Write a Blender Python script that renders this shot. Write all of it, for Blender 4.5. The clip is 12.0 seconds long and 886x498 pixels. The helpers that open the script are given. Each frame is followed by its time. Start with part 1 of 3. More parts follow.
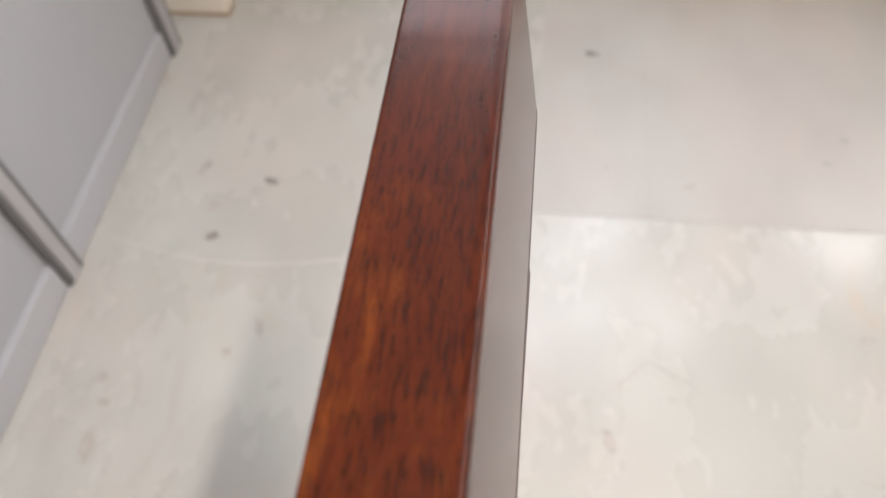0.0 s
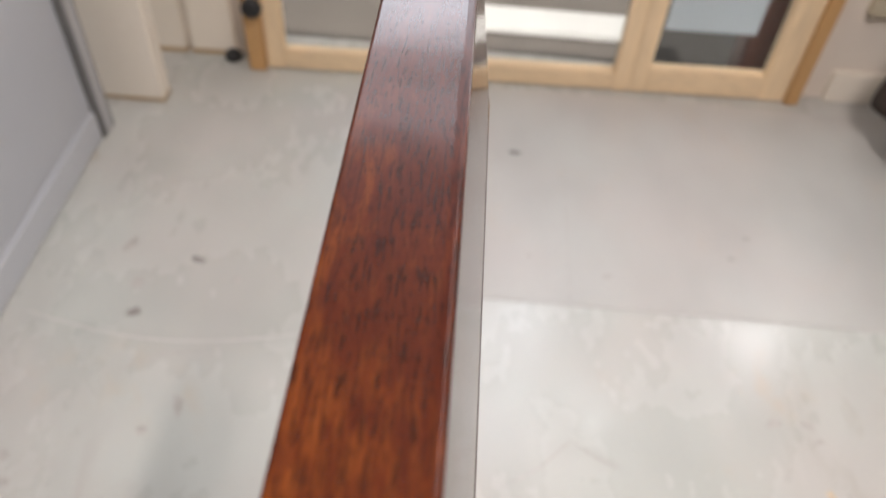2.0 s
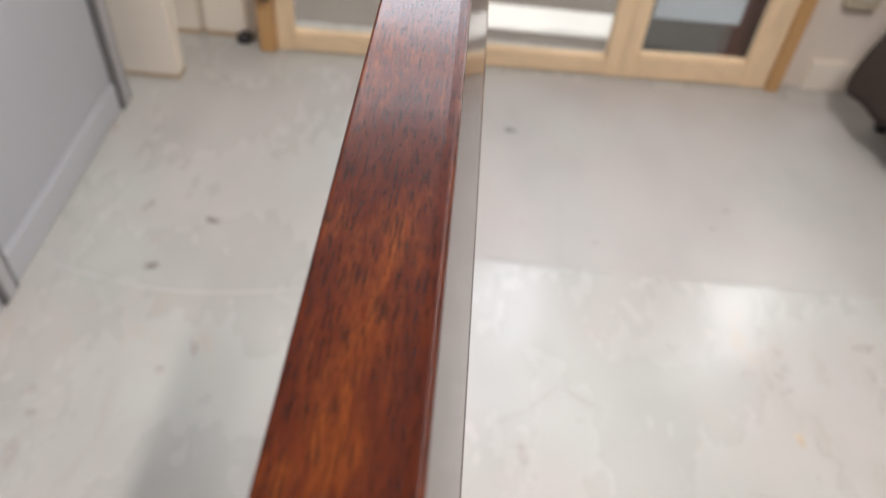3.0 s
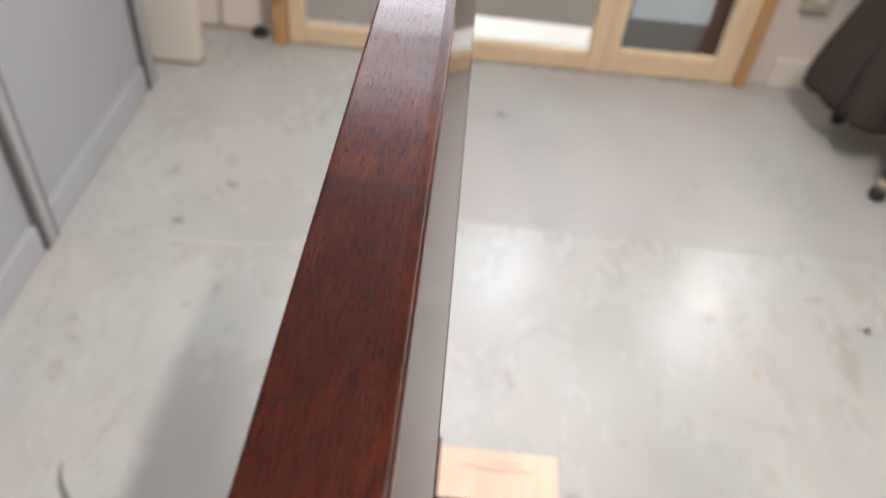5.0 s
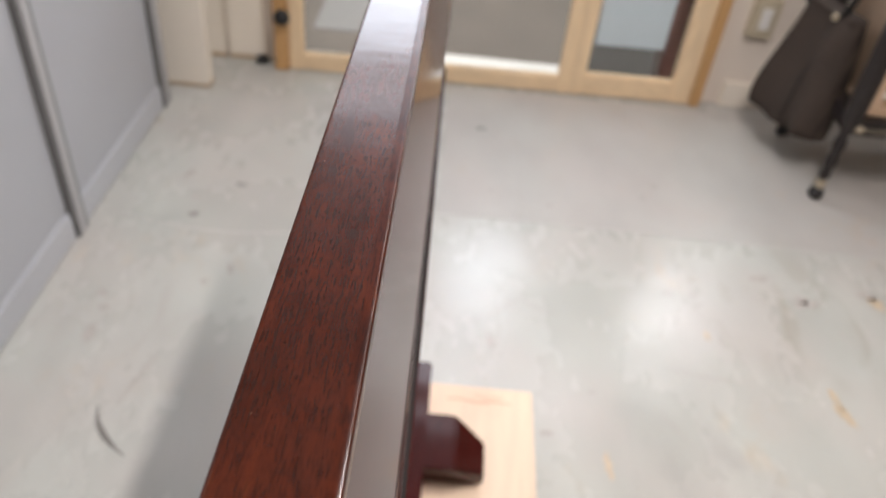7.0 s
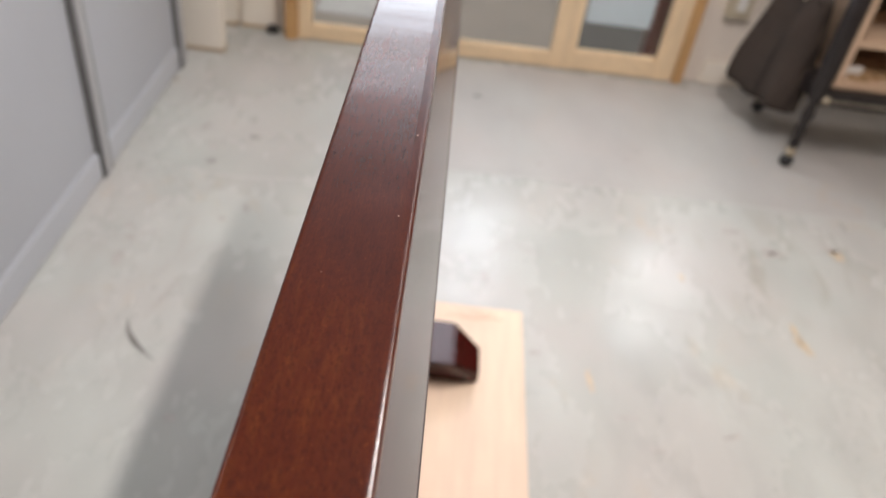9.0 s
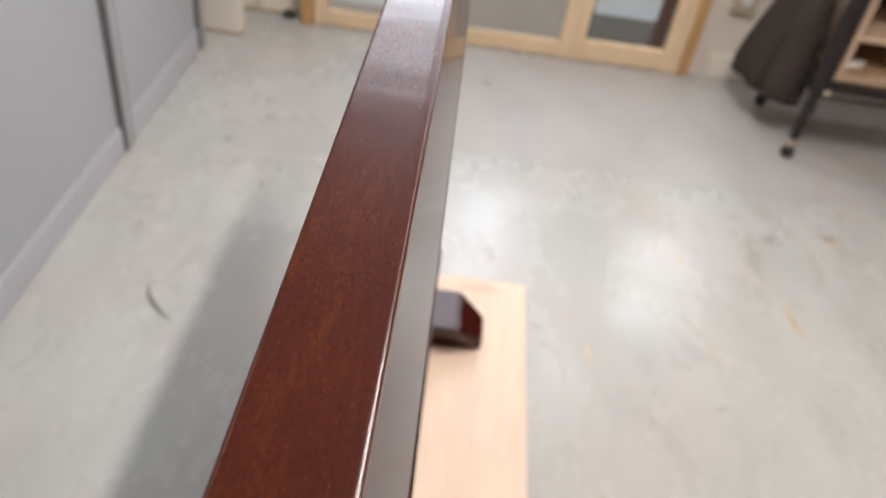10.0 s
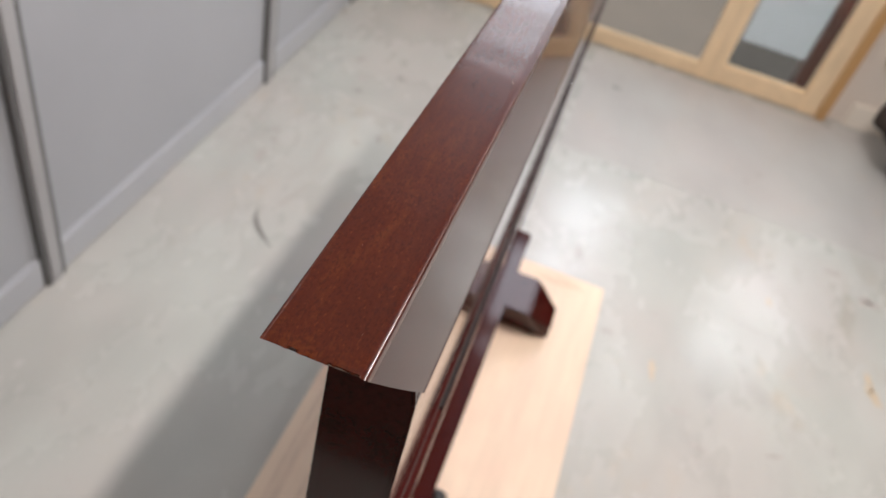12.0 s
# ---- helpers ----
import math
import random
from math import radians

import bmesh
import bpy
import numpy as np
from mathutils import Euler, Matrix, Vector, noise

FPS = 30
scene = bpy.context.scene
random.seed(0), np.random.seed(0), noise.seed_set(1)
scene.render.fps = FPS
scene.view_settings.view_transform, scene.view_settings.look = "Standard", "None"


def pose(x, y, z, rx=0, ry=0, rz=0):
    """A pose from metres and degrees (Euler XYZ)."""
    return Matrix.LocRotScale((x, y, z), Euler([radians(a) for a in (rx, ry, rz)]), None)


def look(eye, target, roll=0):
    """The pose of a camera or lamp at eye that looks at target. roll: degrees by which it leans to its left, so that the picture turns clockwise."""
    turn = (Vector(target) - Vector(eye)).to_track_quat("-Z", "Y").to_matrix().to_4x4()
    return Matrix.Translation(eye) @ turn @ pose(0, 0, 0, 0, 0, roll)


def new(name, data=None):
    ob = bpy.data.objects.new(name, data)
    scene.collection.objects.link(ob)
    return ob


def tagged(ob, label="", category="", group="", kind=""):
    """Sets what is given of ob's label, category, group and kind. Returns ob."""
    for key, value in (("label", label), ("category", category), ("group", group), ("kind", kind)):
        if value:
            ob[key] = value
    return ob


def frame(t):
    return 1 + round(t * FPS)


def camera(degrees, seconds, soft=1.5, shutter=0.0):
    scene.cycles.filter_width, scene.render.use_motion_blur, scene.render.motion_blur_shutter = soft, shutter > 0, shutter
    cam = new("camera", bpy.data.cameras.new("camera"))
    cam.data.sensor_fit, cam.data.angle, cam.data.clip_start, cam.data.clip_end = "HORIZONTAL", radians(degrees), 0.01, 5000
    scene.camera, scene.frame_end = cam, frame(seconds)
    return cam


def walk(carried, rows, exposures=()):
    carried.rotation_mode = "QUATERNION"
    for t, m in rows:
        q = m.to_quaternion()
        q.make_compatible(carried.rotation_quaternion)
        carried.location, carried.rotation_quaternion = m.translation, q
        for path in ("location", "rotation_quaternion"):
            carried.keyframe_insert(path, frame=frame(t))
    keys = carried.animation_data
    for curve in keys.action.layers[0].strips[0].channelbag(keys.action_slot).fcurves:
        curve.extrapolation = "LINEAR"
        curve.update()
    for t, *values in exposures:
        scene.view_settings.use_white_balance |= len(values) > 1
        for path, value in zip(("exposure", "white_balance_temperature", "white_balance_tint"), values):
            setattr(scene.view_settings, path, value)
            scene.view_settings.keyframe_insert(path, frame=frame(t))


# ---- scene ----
cam = camera(59.81, 12.0)
PATH = [
    (0, (0.0275, 0.0083, 1.3730), (-0.1777, 1.1066, -0.2858), -4.82),
    (0.1, (0.0196, 0.0609, 1.3602), (-0.1501, 1.1625, -0.3004), -3.82),
    (0.2, (0.0198, 0.0835, 1.3515), (-0.1166, 1.2109, -0.2948), -2.63),
    (0.3, (0.0217, 0.0924, 1.3500), (-0.0869, 1.2444, -0.2813), -1.76),
    (0.5, (0.0252, 0.0900, 1.3595), (-0.0424, 1.3040, -0.2285), 0.37),
    (0.7, (0.0233, 0.0717, 1.3572), (-0.0311, 1.3342, -0.1930), 1.40),
    (1, (0.0203, 0.0477, 1.3550), (-0.0216, 1.3457, -0.1660), 2.73),
    (1.5, (0.0160, 0.0131, 1.3543), (-0.0158, 1.3352, -0.1460), 3.69),
    (2, (0.0172, -0.0653, 1.3595), (-0.0035, 1.2802, -0.1201), 4.31),
    (2.5, (0.0159, -0.1506, 1.3673), (0.0026, 1.2097, -0.0987), 4.94),
    (3, (0.0199, -0.2308, 1.3688), (0.0096, 1.1377, -0.0897), 5.39),
    (5, (0.0265, -0.5083, 1.3872), (0.0305, 0.9227, -0.0100), 6.46),
    (5.5, (0.0311, -0.5802, 1.3829), (0.0474, 0.9134, 0.0529), 7.13),
    (6, (0.0380, -0.6509, 1.4023), (0.0538, 0.8720, 0.1060), 7.06),
    (6.5, (0.0375, -0.7306, 1.4090), (0.0575, 0.8005, 0.1224), 6.44),
    (7, (0.0389, -0.8208, 1.4114), (0.0663, 0.7125, 0.1275), 6.45),
    (9, (0.0238, -1.0743, 1.3924), (0.0817, 0.4696, 0.1224), 8.33),
    (9.5, (0.0264, -1.1245, 1.3973), (0.0749, 0.4160, 0.1227), 8.37),
    (10, (0.0270, -1.1714, 1.4022), (0.0691, 0.3652, 0.1226), 9.27),
    (10.5, (0.0245, -1.2162, 1.4031), (0.0590, 0.3235, 0.1271), 10.62),
    (11, (0.0298, -1.2565, 1.4117), (0.0531, 0.2978, 0.1532), 11.92),
    (11.5, (0.0394, -1.2742, 1.4215), (0.0278, 0.2916, 0.1772), 13.52),
    (11.7, (0.0414, -1.2708, 1.4234), (-0.0174, 0.2733, 0.1537), 14.33),
    (11.9, (0.0467, -1.2537, 1.4328), (-0.0885, 0.2451, 0.1156), 15.69),
    (12, (0.0533, -1.2330, 1.4346), (-0.1385, 0.2318, 0.0864), 16.13),
]
walk(cam, [(t, look(eye, target, roll)) for t, eye, target, roll in PATH], [(0.0, 0.03, 6860, 12.5), (0.5, -0.05, 6860, 12.5), (1.0, -0.10, 6840, 12.5), (2.5, -0.10, 6700, 12), (5.0, -0.09, 6640, 11.5), (12.0, -0.07, 6620, 11)])
# shallow focus on the near wood
cam.data.dof.use_dof = True
cam.data.dof.focus_distance = 0.30
cam.data.dof.aperture_fstop = 9.5

# ---- world and lights ----
world = bpy.data.worlds.new("sky")
scene.world = world
world.use_nodes = True
wn = world.node_tree.nodes
sky = wn.new("ShaderNodeTexSky")
sky.sky_type = "NISHITA"
sky.sun_disc = False
sky.sun_elevation = radians(74)
sky.sun_rotation = radians(180)
haze = wn.new("ShaderNodeHueSaturation")
haze.inputs["Saturation"].default_value = 0.4
wn["Background"].inputs["Strength"].default_value = 0.15
world.node_tree.links.new(sky.outputs[0], haze.inputs["Color"])
world.node_tree.links.new(haze.outputs[0], wn["Background"].inputs["Color"])


# strip lights under the ceiling: x, y0, y1, watts, width
# the second fits the screen's shadow edge; the other three are added fill
STRIPS = (
    (-0.80, -0.95, 0.25, 4.5, 0.07), (0.515, -0.60, 0.20, 49, 0.05), (0.515, 0.45, 1.50, 4, 0.05), (1.96, -1.50, -0.30, 8, 0.5),
)


def strip_lamp(x, y0, y1, watts, width):
    data = bpy.data.lights.new("strip_lamp", "AREA")
    data.shape, data.size, data.size_y = "RECTANGLE", width, y1 - y0
    data.energy = watts
    data.color = (1.0, 0.928, 0.903)
    ob = new("strip_lamp", data)
    ob.matrix_world = pose(x, (y0 + y1) / 2, 2.5)
    return ob


for strip in STRIPS:
    strip_lamp(*strip)
sun = bpy.data.lights.new("sun", "SUN")
sun.energy, sun.angle, sun.color = 3.0, radians(0.5), (1.0, 0.96, 0.90)
new("sun", sun).matrix_world = pose(0, 0, 8, 16, 0, 0)
# area lamps stand in for court daylight: two in the glazing, one added above it
for x, z, width, height, watts in ((0.19, 2.02, 1.46, 0.60, 23), (0.19, 2.515, 1.46, 0.19, 4.6), (0.34, 1.10, 0.46, 0.70, 9.5)):
    skylight = bpy.data.lights.new("daylight_stand_in", "AREA")
    skylight.shape, skylight.size, skylight.size_y, skylight.energy = "RECTANGLE", width, height, watts
    skylight.color = (0.82, 0.885, 1.0)
    new("daylight_stand_in", skylight).matrix_world = pose(x, 1.845 + 0.03 * (x + 0.57), z, -90, 0, 1.7)
sidelight = bpy.data.lights.new("window_daylight", "AREA")
sidelight.shape, sidelight.size, sidelight.size_y, sidelight.energy = "RECTANGLE", 0.40, 0.66, 8.5
sidelight.color = (0.92, 0.96, 1.0)
new("window_daylight", sidelight).matrix_world = pose(1.276, 1.945, 1.22, -90, 0, 1.7)


# ---- materials ----
def mat(name, base, rough=0.5, metal=0.0, vary=0.12, scale=8.0, fine=120.0, bump=0.05, coat=0.0, coat_rough=0.05,
        stretch=(1, 1, 1), rough_vary=0.1, second=None, second_lo=0.45, second_hi=0.7, random_vary=0.0, bump_dist=0.002):
    m = bpy.data.materials.new(name)
    m.use_nodes = True
    nt = m.node_tree
    N, L = nt.nodes, nt.links
    b = N["Principled BSDF"]
    tc = N.new("ShaderNodeTexCoord")
    mp = N.new("ShaderNodeMapping")
    mp.inputs["Scale"].default_value = stretch
    L.new(tc.outputs["Object"], mp.inputs["Vector"])
    n1 = N.new("ShaderNodeTexNoise")
    n1.inputs["Scale"].default_value, n1.inputs["Detail"].default_value = scale, 5
    n2 = N.new("ShaderNodeTexNoise")
    n2.inputs["Scale"].default_value, n2.inputs["Detail"].default_value = fine, 3
    L.new(mp.outputs[0], n1.inputs["Vector"])
    L.new(mp.outputs[0], n2.inputs["Vector"])
    ramp = N.new("ShaderNodeValToRGB")
    lo = [max(0, c * (1 - vary)) for c in base]
    hi = [min(1, c * (1 + vary)) for c in base]
    ramp.color_ramp.elements[0].position, ramp.color_ramp.elements[1].position = 0.3, 0.7
    ramp.color_ramp.elements[0].color, ramp.color_ramp.elements[1].color = (*lo, 1), (*hi, 1)
    mixf = N.new("ShaderNodeMath")
    mixf.operation = "MULTIPLY_ADD"
    mixf.inputs[1].default_value = 0.35
    L.new(n2.outputs[0], mixf.inputs[0])
    sc = N.new("ShaderNodeMath")
    sc.operation = "MULTIPLY"
    sc.inputs[1].default_value = 0.65
    L.new(n1.outputs[0], sc.inputs[0])
    L.new(sc.outputs[0], mixf.inputs[2])
    L.new(mixf.outputs[0], ramp.inputs[0])
    col = ramp.outputs[0]
    if second:
        n3 = N.new("ShaderNodeTexNoise")
        n3.inputs["Scale"].default_value, n3.inputs["Detail"].default_value = scale * 0.6, 6
        L.new(tc.outputs["Object"], n3.inputs["Vector"])
        mr = N.new("ShaderNodeMapRange")
        mr.inputs[1].default_value, mr.inputs[2].default_value = second_lo, second_hi
        L.new(n3.outputs[0], mr.inputs[0])
        mx = N.new("ShaderNodeMix")
        mx.data_type = "RGBA"
        mx.inputs[7].default_value = (*second, 1)
        L.new(mr.outputs[0], mx.inputs[0])
        L.new(col, mx.inputs[6])
        col = mx.outputs[2]
    if random_vary:
        oi = N.new("ShaderNodeObjectInfo")
        hs = N.new("ShaderNodeHueSaturation")
        mr2 = N.new("ShaderNodeMapRange")
        mr2.inputs[3].default_value, mr2.inputs[4].default_value = 1 - random_vary, 1 + random_vary
        L.new(oi.outputs["Random"], mr2.inputs[0])
        L.new(mr2.outputs[0], hs.inputs["Value"])
        L.new(col, hs.inputs["Color"])
        col = hs.outputs[0]
    L.new(col, b.inputs["Base Color"])
    b.inputs["Metallic"].default_value = metal
    rr = N.new("ShaderNodeMapRange")
    rr.inputs[3].default_value, rr.inputs[4].default_value = max(0.02, rough - rough_vary), min(1, rough + rough_vary)
    L.new(n1.outputs[0], rr.inputs[0])
    L.new(rr.outputs[0], b.inputs["Roughness"])
    b.inputs["Coat Weight"].default_value = coat
    b.inputs["Coat Roughness"].default_value = coat_rough
    if bump:
        bp = N.new("ShaderNodeBump")
        bp.inputs["Strength"].default_value, bp.inputs["Distance"].default_value = bump, bump_dist
        L.new(mixf.outputs[0], bp.inputs["Height"])
        L.new(bp.outputs[0], b.inputs["Normal"])
    return m


def glass_mat(name):
    m = bpy.data.materials.new(name)
    m.use_nodes = True
    b = m.node_tree.nodes["Principled BSDF"]
    b.inputs["Base Color"].default_value = (0.97, 0.99, 0.98, 1)
    b.inputs["Roughness"].default_value = 0.0
    b.inputs["IOR"].default_value = 1.45
    b.inputs["Transmission Weight"].default_value = 1.0
    return m


def wood_lacquer(name, light, mid, dark, rough, coat, gloss, ior=1.47, staves=True):
    """Lacquered wood with grain along the object's y axis: clouds, fine streaks and pores, and staves jointed end to end."""
    m = bpy.data.materials.new(name)
    m.use_nodes = True
    nt = m.node_tree
    N, L = nt.nodes, nt.links
    b = N["Principled BSDF"]
    tc = N.new("ShaderNodeTexCoord")
    axis = N.new("ShaderNodeSeparateXYZ")
    L.new(tc.outputs["Object"], axis.inputs[0])

    def noise_tex(sx, sy, sz, scale, detail, distort=0.0, turn=0.0):
        mp = N.new("ShaderNodeMapping")
        mp.inputs["Scale"].default_value = (sx, sy, sz)
        mp.inputs["Rotation"].default_value = (0, 0, radians(turn))
        L.new(tc.outputs["Object"], mp.inputs["Vector"])
        n = N.new("ShaderNodeTexNoise")
        n.inputs["Scale"].default_value, n.inputs["Detail"].default_value = scale, detail
        n.inputs["Distortion"].default_value = distort
        L.new(mp.outputs[0], n.inputs["Vector"])
        return n.outputs[0]

    def op(kind, p, q, r=None):
        n = N.new("ShaderNodeMath")
        n.operation = kind
        for k, v in enumerate((p, q, r)):
            if v is None:
                continue
            if isinstance(v, (int, float)):
                n.inputs[k].default_value = v
            else:
                L.new(v, n.inputs[k])
        return n.outputs[0]

    def fade(src, lo, hi, to0=0.0, to1=1.0, smooth=True):
        r = N.new("ShaderNodeMapRange")
        r.interpolation_type = "SMOOTHSTEP" if smooth else "LINEAR"
        r.inputs[1].default_value, r.inputs[2].default_value = lo, hi
        r.inputs[3].default_value, r.inputs[4].default_value = to0, to1
        L.new(src, r.inputs[0])
        return r.outputs[0]

    def mix(fac, col, other):
        x = N.new("ShaderNodeMix")
        x.data_type = "RGBA"
        L.new(fac, x.inputs[0])
        L.new(col, x.inputs[6])
        x.inputs[7].default_value = (*other, 1)
        return x.outputs[2]

    along = axis.outputs[1]
    cloud = noise_tex(1, 0.45, 1, 34, 4, 0.8)
    figure = noise_tex(1, 0.19, 1, 330, 3, 0.3)
    streak = noise_tex(1, 0.085, 1, 1150, 3)
    pore = noise_tex(1, 0.085, 1, 3000, 1)
    mottle = noise_tex(1, 0.8, 1, 420, 4, 0.8)
    tone = op("ADD", op("MULTIPLY", cloud, 0.40), op("MULTIPLY", figure, 0.32))
    tone = op("MULTIPLY_ADD", streak, 0.28, tone)
    grain = 1.0
    if staves:
        # three staves: amber far one, dark middle one, worn and mottled near one
        far = fade(along, -0.301, -0.297)
        near = fade(along, -0.822, -0.826)
        # darker just past each joint, fading out along the stave
        joint_dark = op("MULTIPLY", near, fade(along, -0.93, -0.825))
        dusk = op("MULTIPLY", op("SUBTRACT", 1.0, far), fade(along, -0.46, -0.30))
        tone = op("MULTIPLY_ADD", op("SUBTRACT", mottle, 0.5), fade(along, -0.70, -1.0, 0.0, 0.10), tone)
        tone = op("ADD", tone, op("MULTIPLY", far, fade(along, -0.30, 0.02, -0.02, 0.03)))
        # far tip darkened in the colour to suit the haze reflected there
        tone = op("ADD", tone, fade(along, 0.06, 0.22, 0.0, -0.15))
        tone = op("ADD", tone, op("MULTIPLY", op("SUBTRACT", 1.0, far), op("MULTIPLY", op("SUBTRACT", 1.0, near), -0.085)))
        tone = op("ADD", tone, op("ADD", op("MULTIPLY", dusk, -0.045), op("MULTIPLY", joint_dark, -0.05)))
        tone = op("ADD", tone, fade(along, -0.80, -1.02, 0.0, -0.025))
        # rubbed amber along the arris of the near end
        rubbed = op("MULTIPLY", fade(along, -1.045, -1.071), fade(mottle, 0.40, 0.62))
        tone = op("ADD", tone, op("MULTIPLY", rubbed, 0.10))
        # grain worn off near; muted at the far tip for the reflected haze
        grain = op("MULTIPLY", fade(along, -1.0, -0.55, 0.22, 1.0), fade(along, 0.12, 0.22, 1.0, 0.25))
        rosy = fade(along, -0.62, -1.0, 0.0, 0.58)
    ramp = N.new("ShaderNodeValToRGB")
    e = ramp.color_ramp.elements
    e[0].position, e[0].color = 0.33, (*[c * 0.5 for c in mid], 1)
    e[1].position, e[1].color = 0.72, (*light, 1)
    k = e.new(0.50)
    k.color = (*mid, 1)
    L.new(tone, ramp.inputs[0])
    col = ramp.outputs[0]
    if staves:
        col = mix(rosy, col, (0.062, 0.0096, 0.0028))
        fleck = noise_tex(1, 0.45, 1, 900, 3, 0.5)
        worn = fade(along, -0.72, -0.95)
        col = mix(op("MULTIPLY", fade(fleck, 0.50, 0.66, 0.0, 0.50), worn), col, (0.022, 0.0042, 0.0018))
        col = mix(op("MULTIPLY", fade(fleck, 0.38, 0.26, 0.0, 0.45), worn), col, (0.13, 0.030, 0.0060))
    col = mix(op("MULTIPLY", fade(streak, 0.46, 0.64, 0.0, 0.78), grain), col, dark)
    col = mix(op("MULTIPLY", fade(pore, 0.56, 0.66, 0.0, 0.45), grain), col, [c * 0.4 for c in dark])
    L.new(col, b.inputs["Base Color"])
    b.inputs["Roughness"].default_value = rough
    b.inputs["Specular IOR Level"].default_value = 0.03 if staves else 0.0
    b.inputs["Coat Weight"].default_value = coat
    b.inputs["Coat IOR"].default_value = ior
    L.new(fade(noise_tex(1, 1, 1, 60, 4), 0.0, 1.0, gloss[0], gloss[1], False), b.inputs["Coat Roughness"])
    bp = N.new("ShaderNodeBump")
    bp.inputs["Strength"].default_value, bp.inputs["Distance"].default_value = 0.015, 0.0002
    L.new(streak, bp.inputs["Height"])
    L.new(bp.outputs[0], b.inputs["Normal"])
    if staves:
        # the lacquer lies in shallow waves and has sunk a little at the joints
        wave = noise_tex(0.35, 1, 1, 34, 2)
        sunk = op("ADD", fade(op("ABSOLUTE", op("ADD", along, 0.299), 0.0), 0.0, 0.008, 0.10, 0.0), fade(op("ABSOLUTE", op("ADD", along, 0.824), 0.0), 0.0, 0.008, 0.10, 0.0))
        skin = N.new("ShaderNodeBump")
        skin.inputs["Strength"].default_value, skin.inputs["Distance"].default_value = 0.35, 0.0006
        L.new(op("SUBTRACT", wave, sunk), skin.inputs["Height"])
        L.new(skin.outputs[0], b.inputs["Coat Normal"])
    return m


M_RAIL = wood_lacquer("mahogany_lacquer", (0.165, 0.0420, 0.0056), (0.056, 0.0098, 0.0022), (0.010, 0.0022, 0.0012), 0.35, 1.0, (0.10, 0.19), 1.44)
M_EDGE = wood_lacquer("worn_lacquer_edge", (0.170, 0.0420, 0.0058), (0.056, 0.0098, 0.0022), (0.010, 0.0022, 0.0012), 0.40, 0.6, (0.11, 0.26), 1.40)
M_DARK = wood_lacquer("dark_lacquer", (0.056, 0.0086, 0.0066), (0.048, 0.0072, 0.0056), (0.038, 0.0058, 0.0046), 0.35, 1.0, (0.06, 0.12), 1.33, False)


def concrete(name, base, tint, dark, rough, bump):
    """Old painted concrete: clouds, warm tints, trowel marks, small scuffs and an uneven sheen."""
    m = bpy.data.materials.new(name)
    m.use_nodes = True
    nt = m.node_tree
    N, L = nt.nodes, nt.links
    b = N["Principled BSDF"]
    tc = N.new("ShaderNodeTexCoord")

    def tex(scale, detail, stretch=(1, 1, 1), turn=0.0, distort=0.0):
        mp = N.new("ShaderNodeMapping")
        mp.inputs["Scale"].default_value = stretch
        mp.inputs["Rotation"].default_value = (0, 0, radians(turn))
        L.new(tc.outputs["Object"], mp.inputs["Vector"])
        n = N.new("ShaderNodeTexNoise")
        n.inputs["Scale"].default_value, n.inputs["Detail"].default_value = scale, detail
        n.inputs["Distortion"].default_value = distort
        L.new(mp.outputs[0], n.inputs["Vector"])
        return n.outputs[0]

    def fade(src, lo, hi, to0=0.0, to1=1.0):
        r = N.new("ShaderNodeMapRange")
        r.interpolation_type = "SMOOTHSTEP"
        r.inputs[1].default_value, r.inputs[2].default_value = lo, hi
        r.inputs[3].default_value, r.inputs[4].default_value = to0, to1
        L.new(src, r.inputs[0])
        return r.outputs[0]

    def mix(fac, col, other):
        x = N.new("ShaderNodeMix")
        x.data_type = "RGBA"
        L.new(fac, x.inputs[0])
        L.new(col, x.inputs[6])
        x.inputs[7].default_value = (*other, 1)
        return x.outputs[2]

    start = N.new("ShaderNodeRGB")
    start.outputs[0].default_value = (*base, 1)
    col = start.outputs[0]
    col = mix(fade(tex(2.4, 3), 0.34, 0.66, 0.0, 1.0), col, tint)
    col = mix(fade(tex(4.2, 2, (1, 0.6, 1), 20), 0.30, 0.85, 0.0, 0.6), col, dark)
    patch = fade(tex(2.6, 2, turn=70), 0.46, 0.66)
    scuff = fade(tex(60, 3, (1, 0.45, 1), 35), 0.35, 0.95, 0.0, 0.10)
    both = N.new("ShaderNodeMath")
    both.operation = "MULTIPLY"
    L.new(patch, both.inputs[0])
    L.new(scuff, both.inputs[1])
    col = mix(both.outputs[0], col, dark)
    rust = N.new("ShaderNodeMath")
    rust.operation = "MULTIPLY"
    L.new(fade(tex(3.1, 2, turn=15), 0.54, 0.68), rust.inputs[0])
    L.new(fade(tex(17, 2, (1, 0.7, 1), 50), 0.45, 0.80, 0.0, 0.5), rust.inputs[1])
    col = mix(rust.outputs[0], col, (tint[0] * 1.02, tint[1] * 0.88, tint[2] * 0.72))
    for spot, reach, tone in (((1.02, 0.74, 0), 0.42, (0.37, 0.345, 0.29)), ((0.75, 0.10, 0), 0.40, (0.40, 0.39, 0.37)), ((-0.72, 0.45, 0), 0.30, (0.44, 0.42, 0.39))):
        away = N.new("ShaderNodeVectorMath")
        away.operation = "DISTANCE"
        L.new(tc.outputs["Object"], away.inputs[0])
        away.inputs[1].default_value = spot
        smear = N.new("ShaderNodeMath")
        smear.operation = "MULTIPLY"
        L.new(fade(away.outputs["Value"], 0.06, reach, 1.0, 0.0), smear.inputs[0])
        L.new(fade(tex(11, 4, (1, 0.4, 1), 55, 0.8), 0.46, 0.72, 0.0, 0.75), smear.inputs[1])
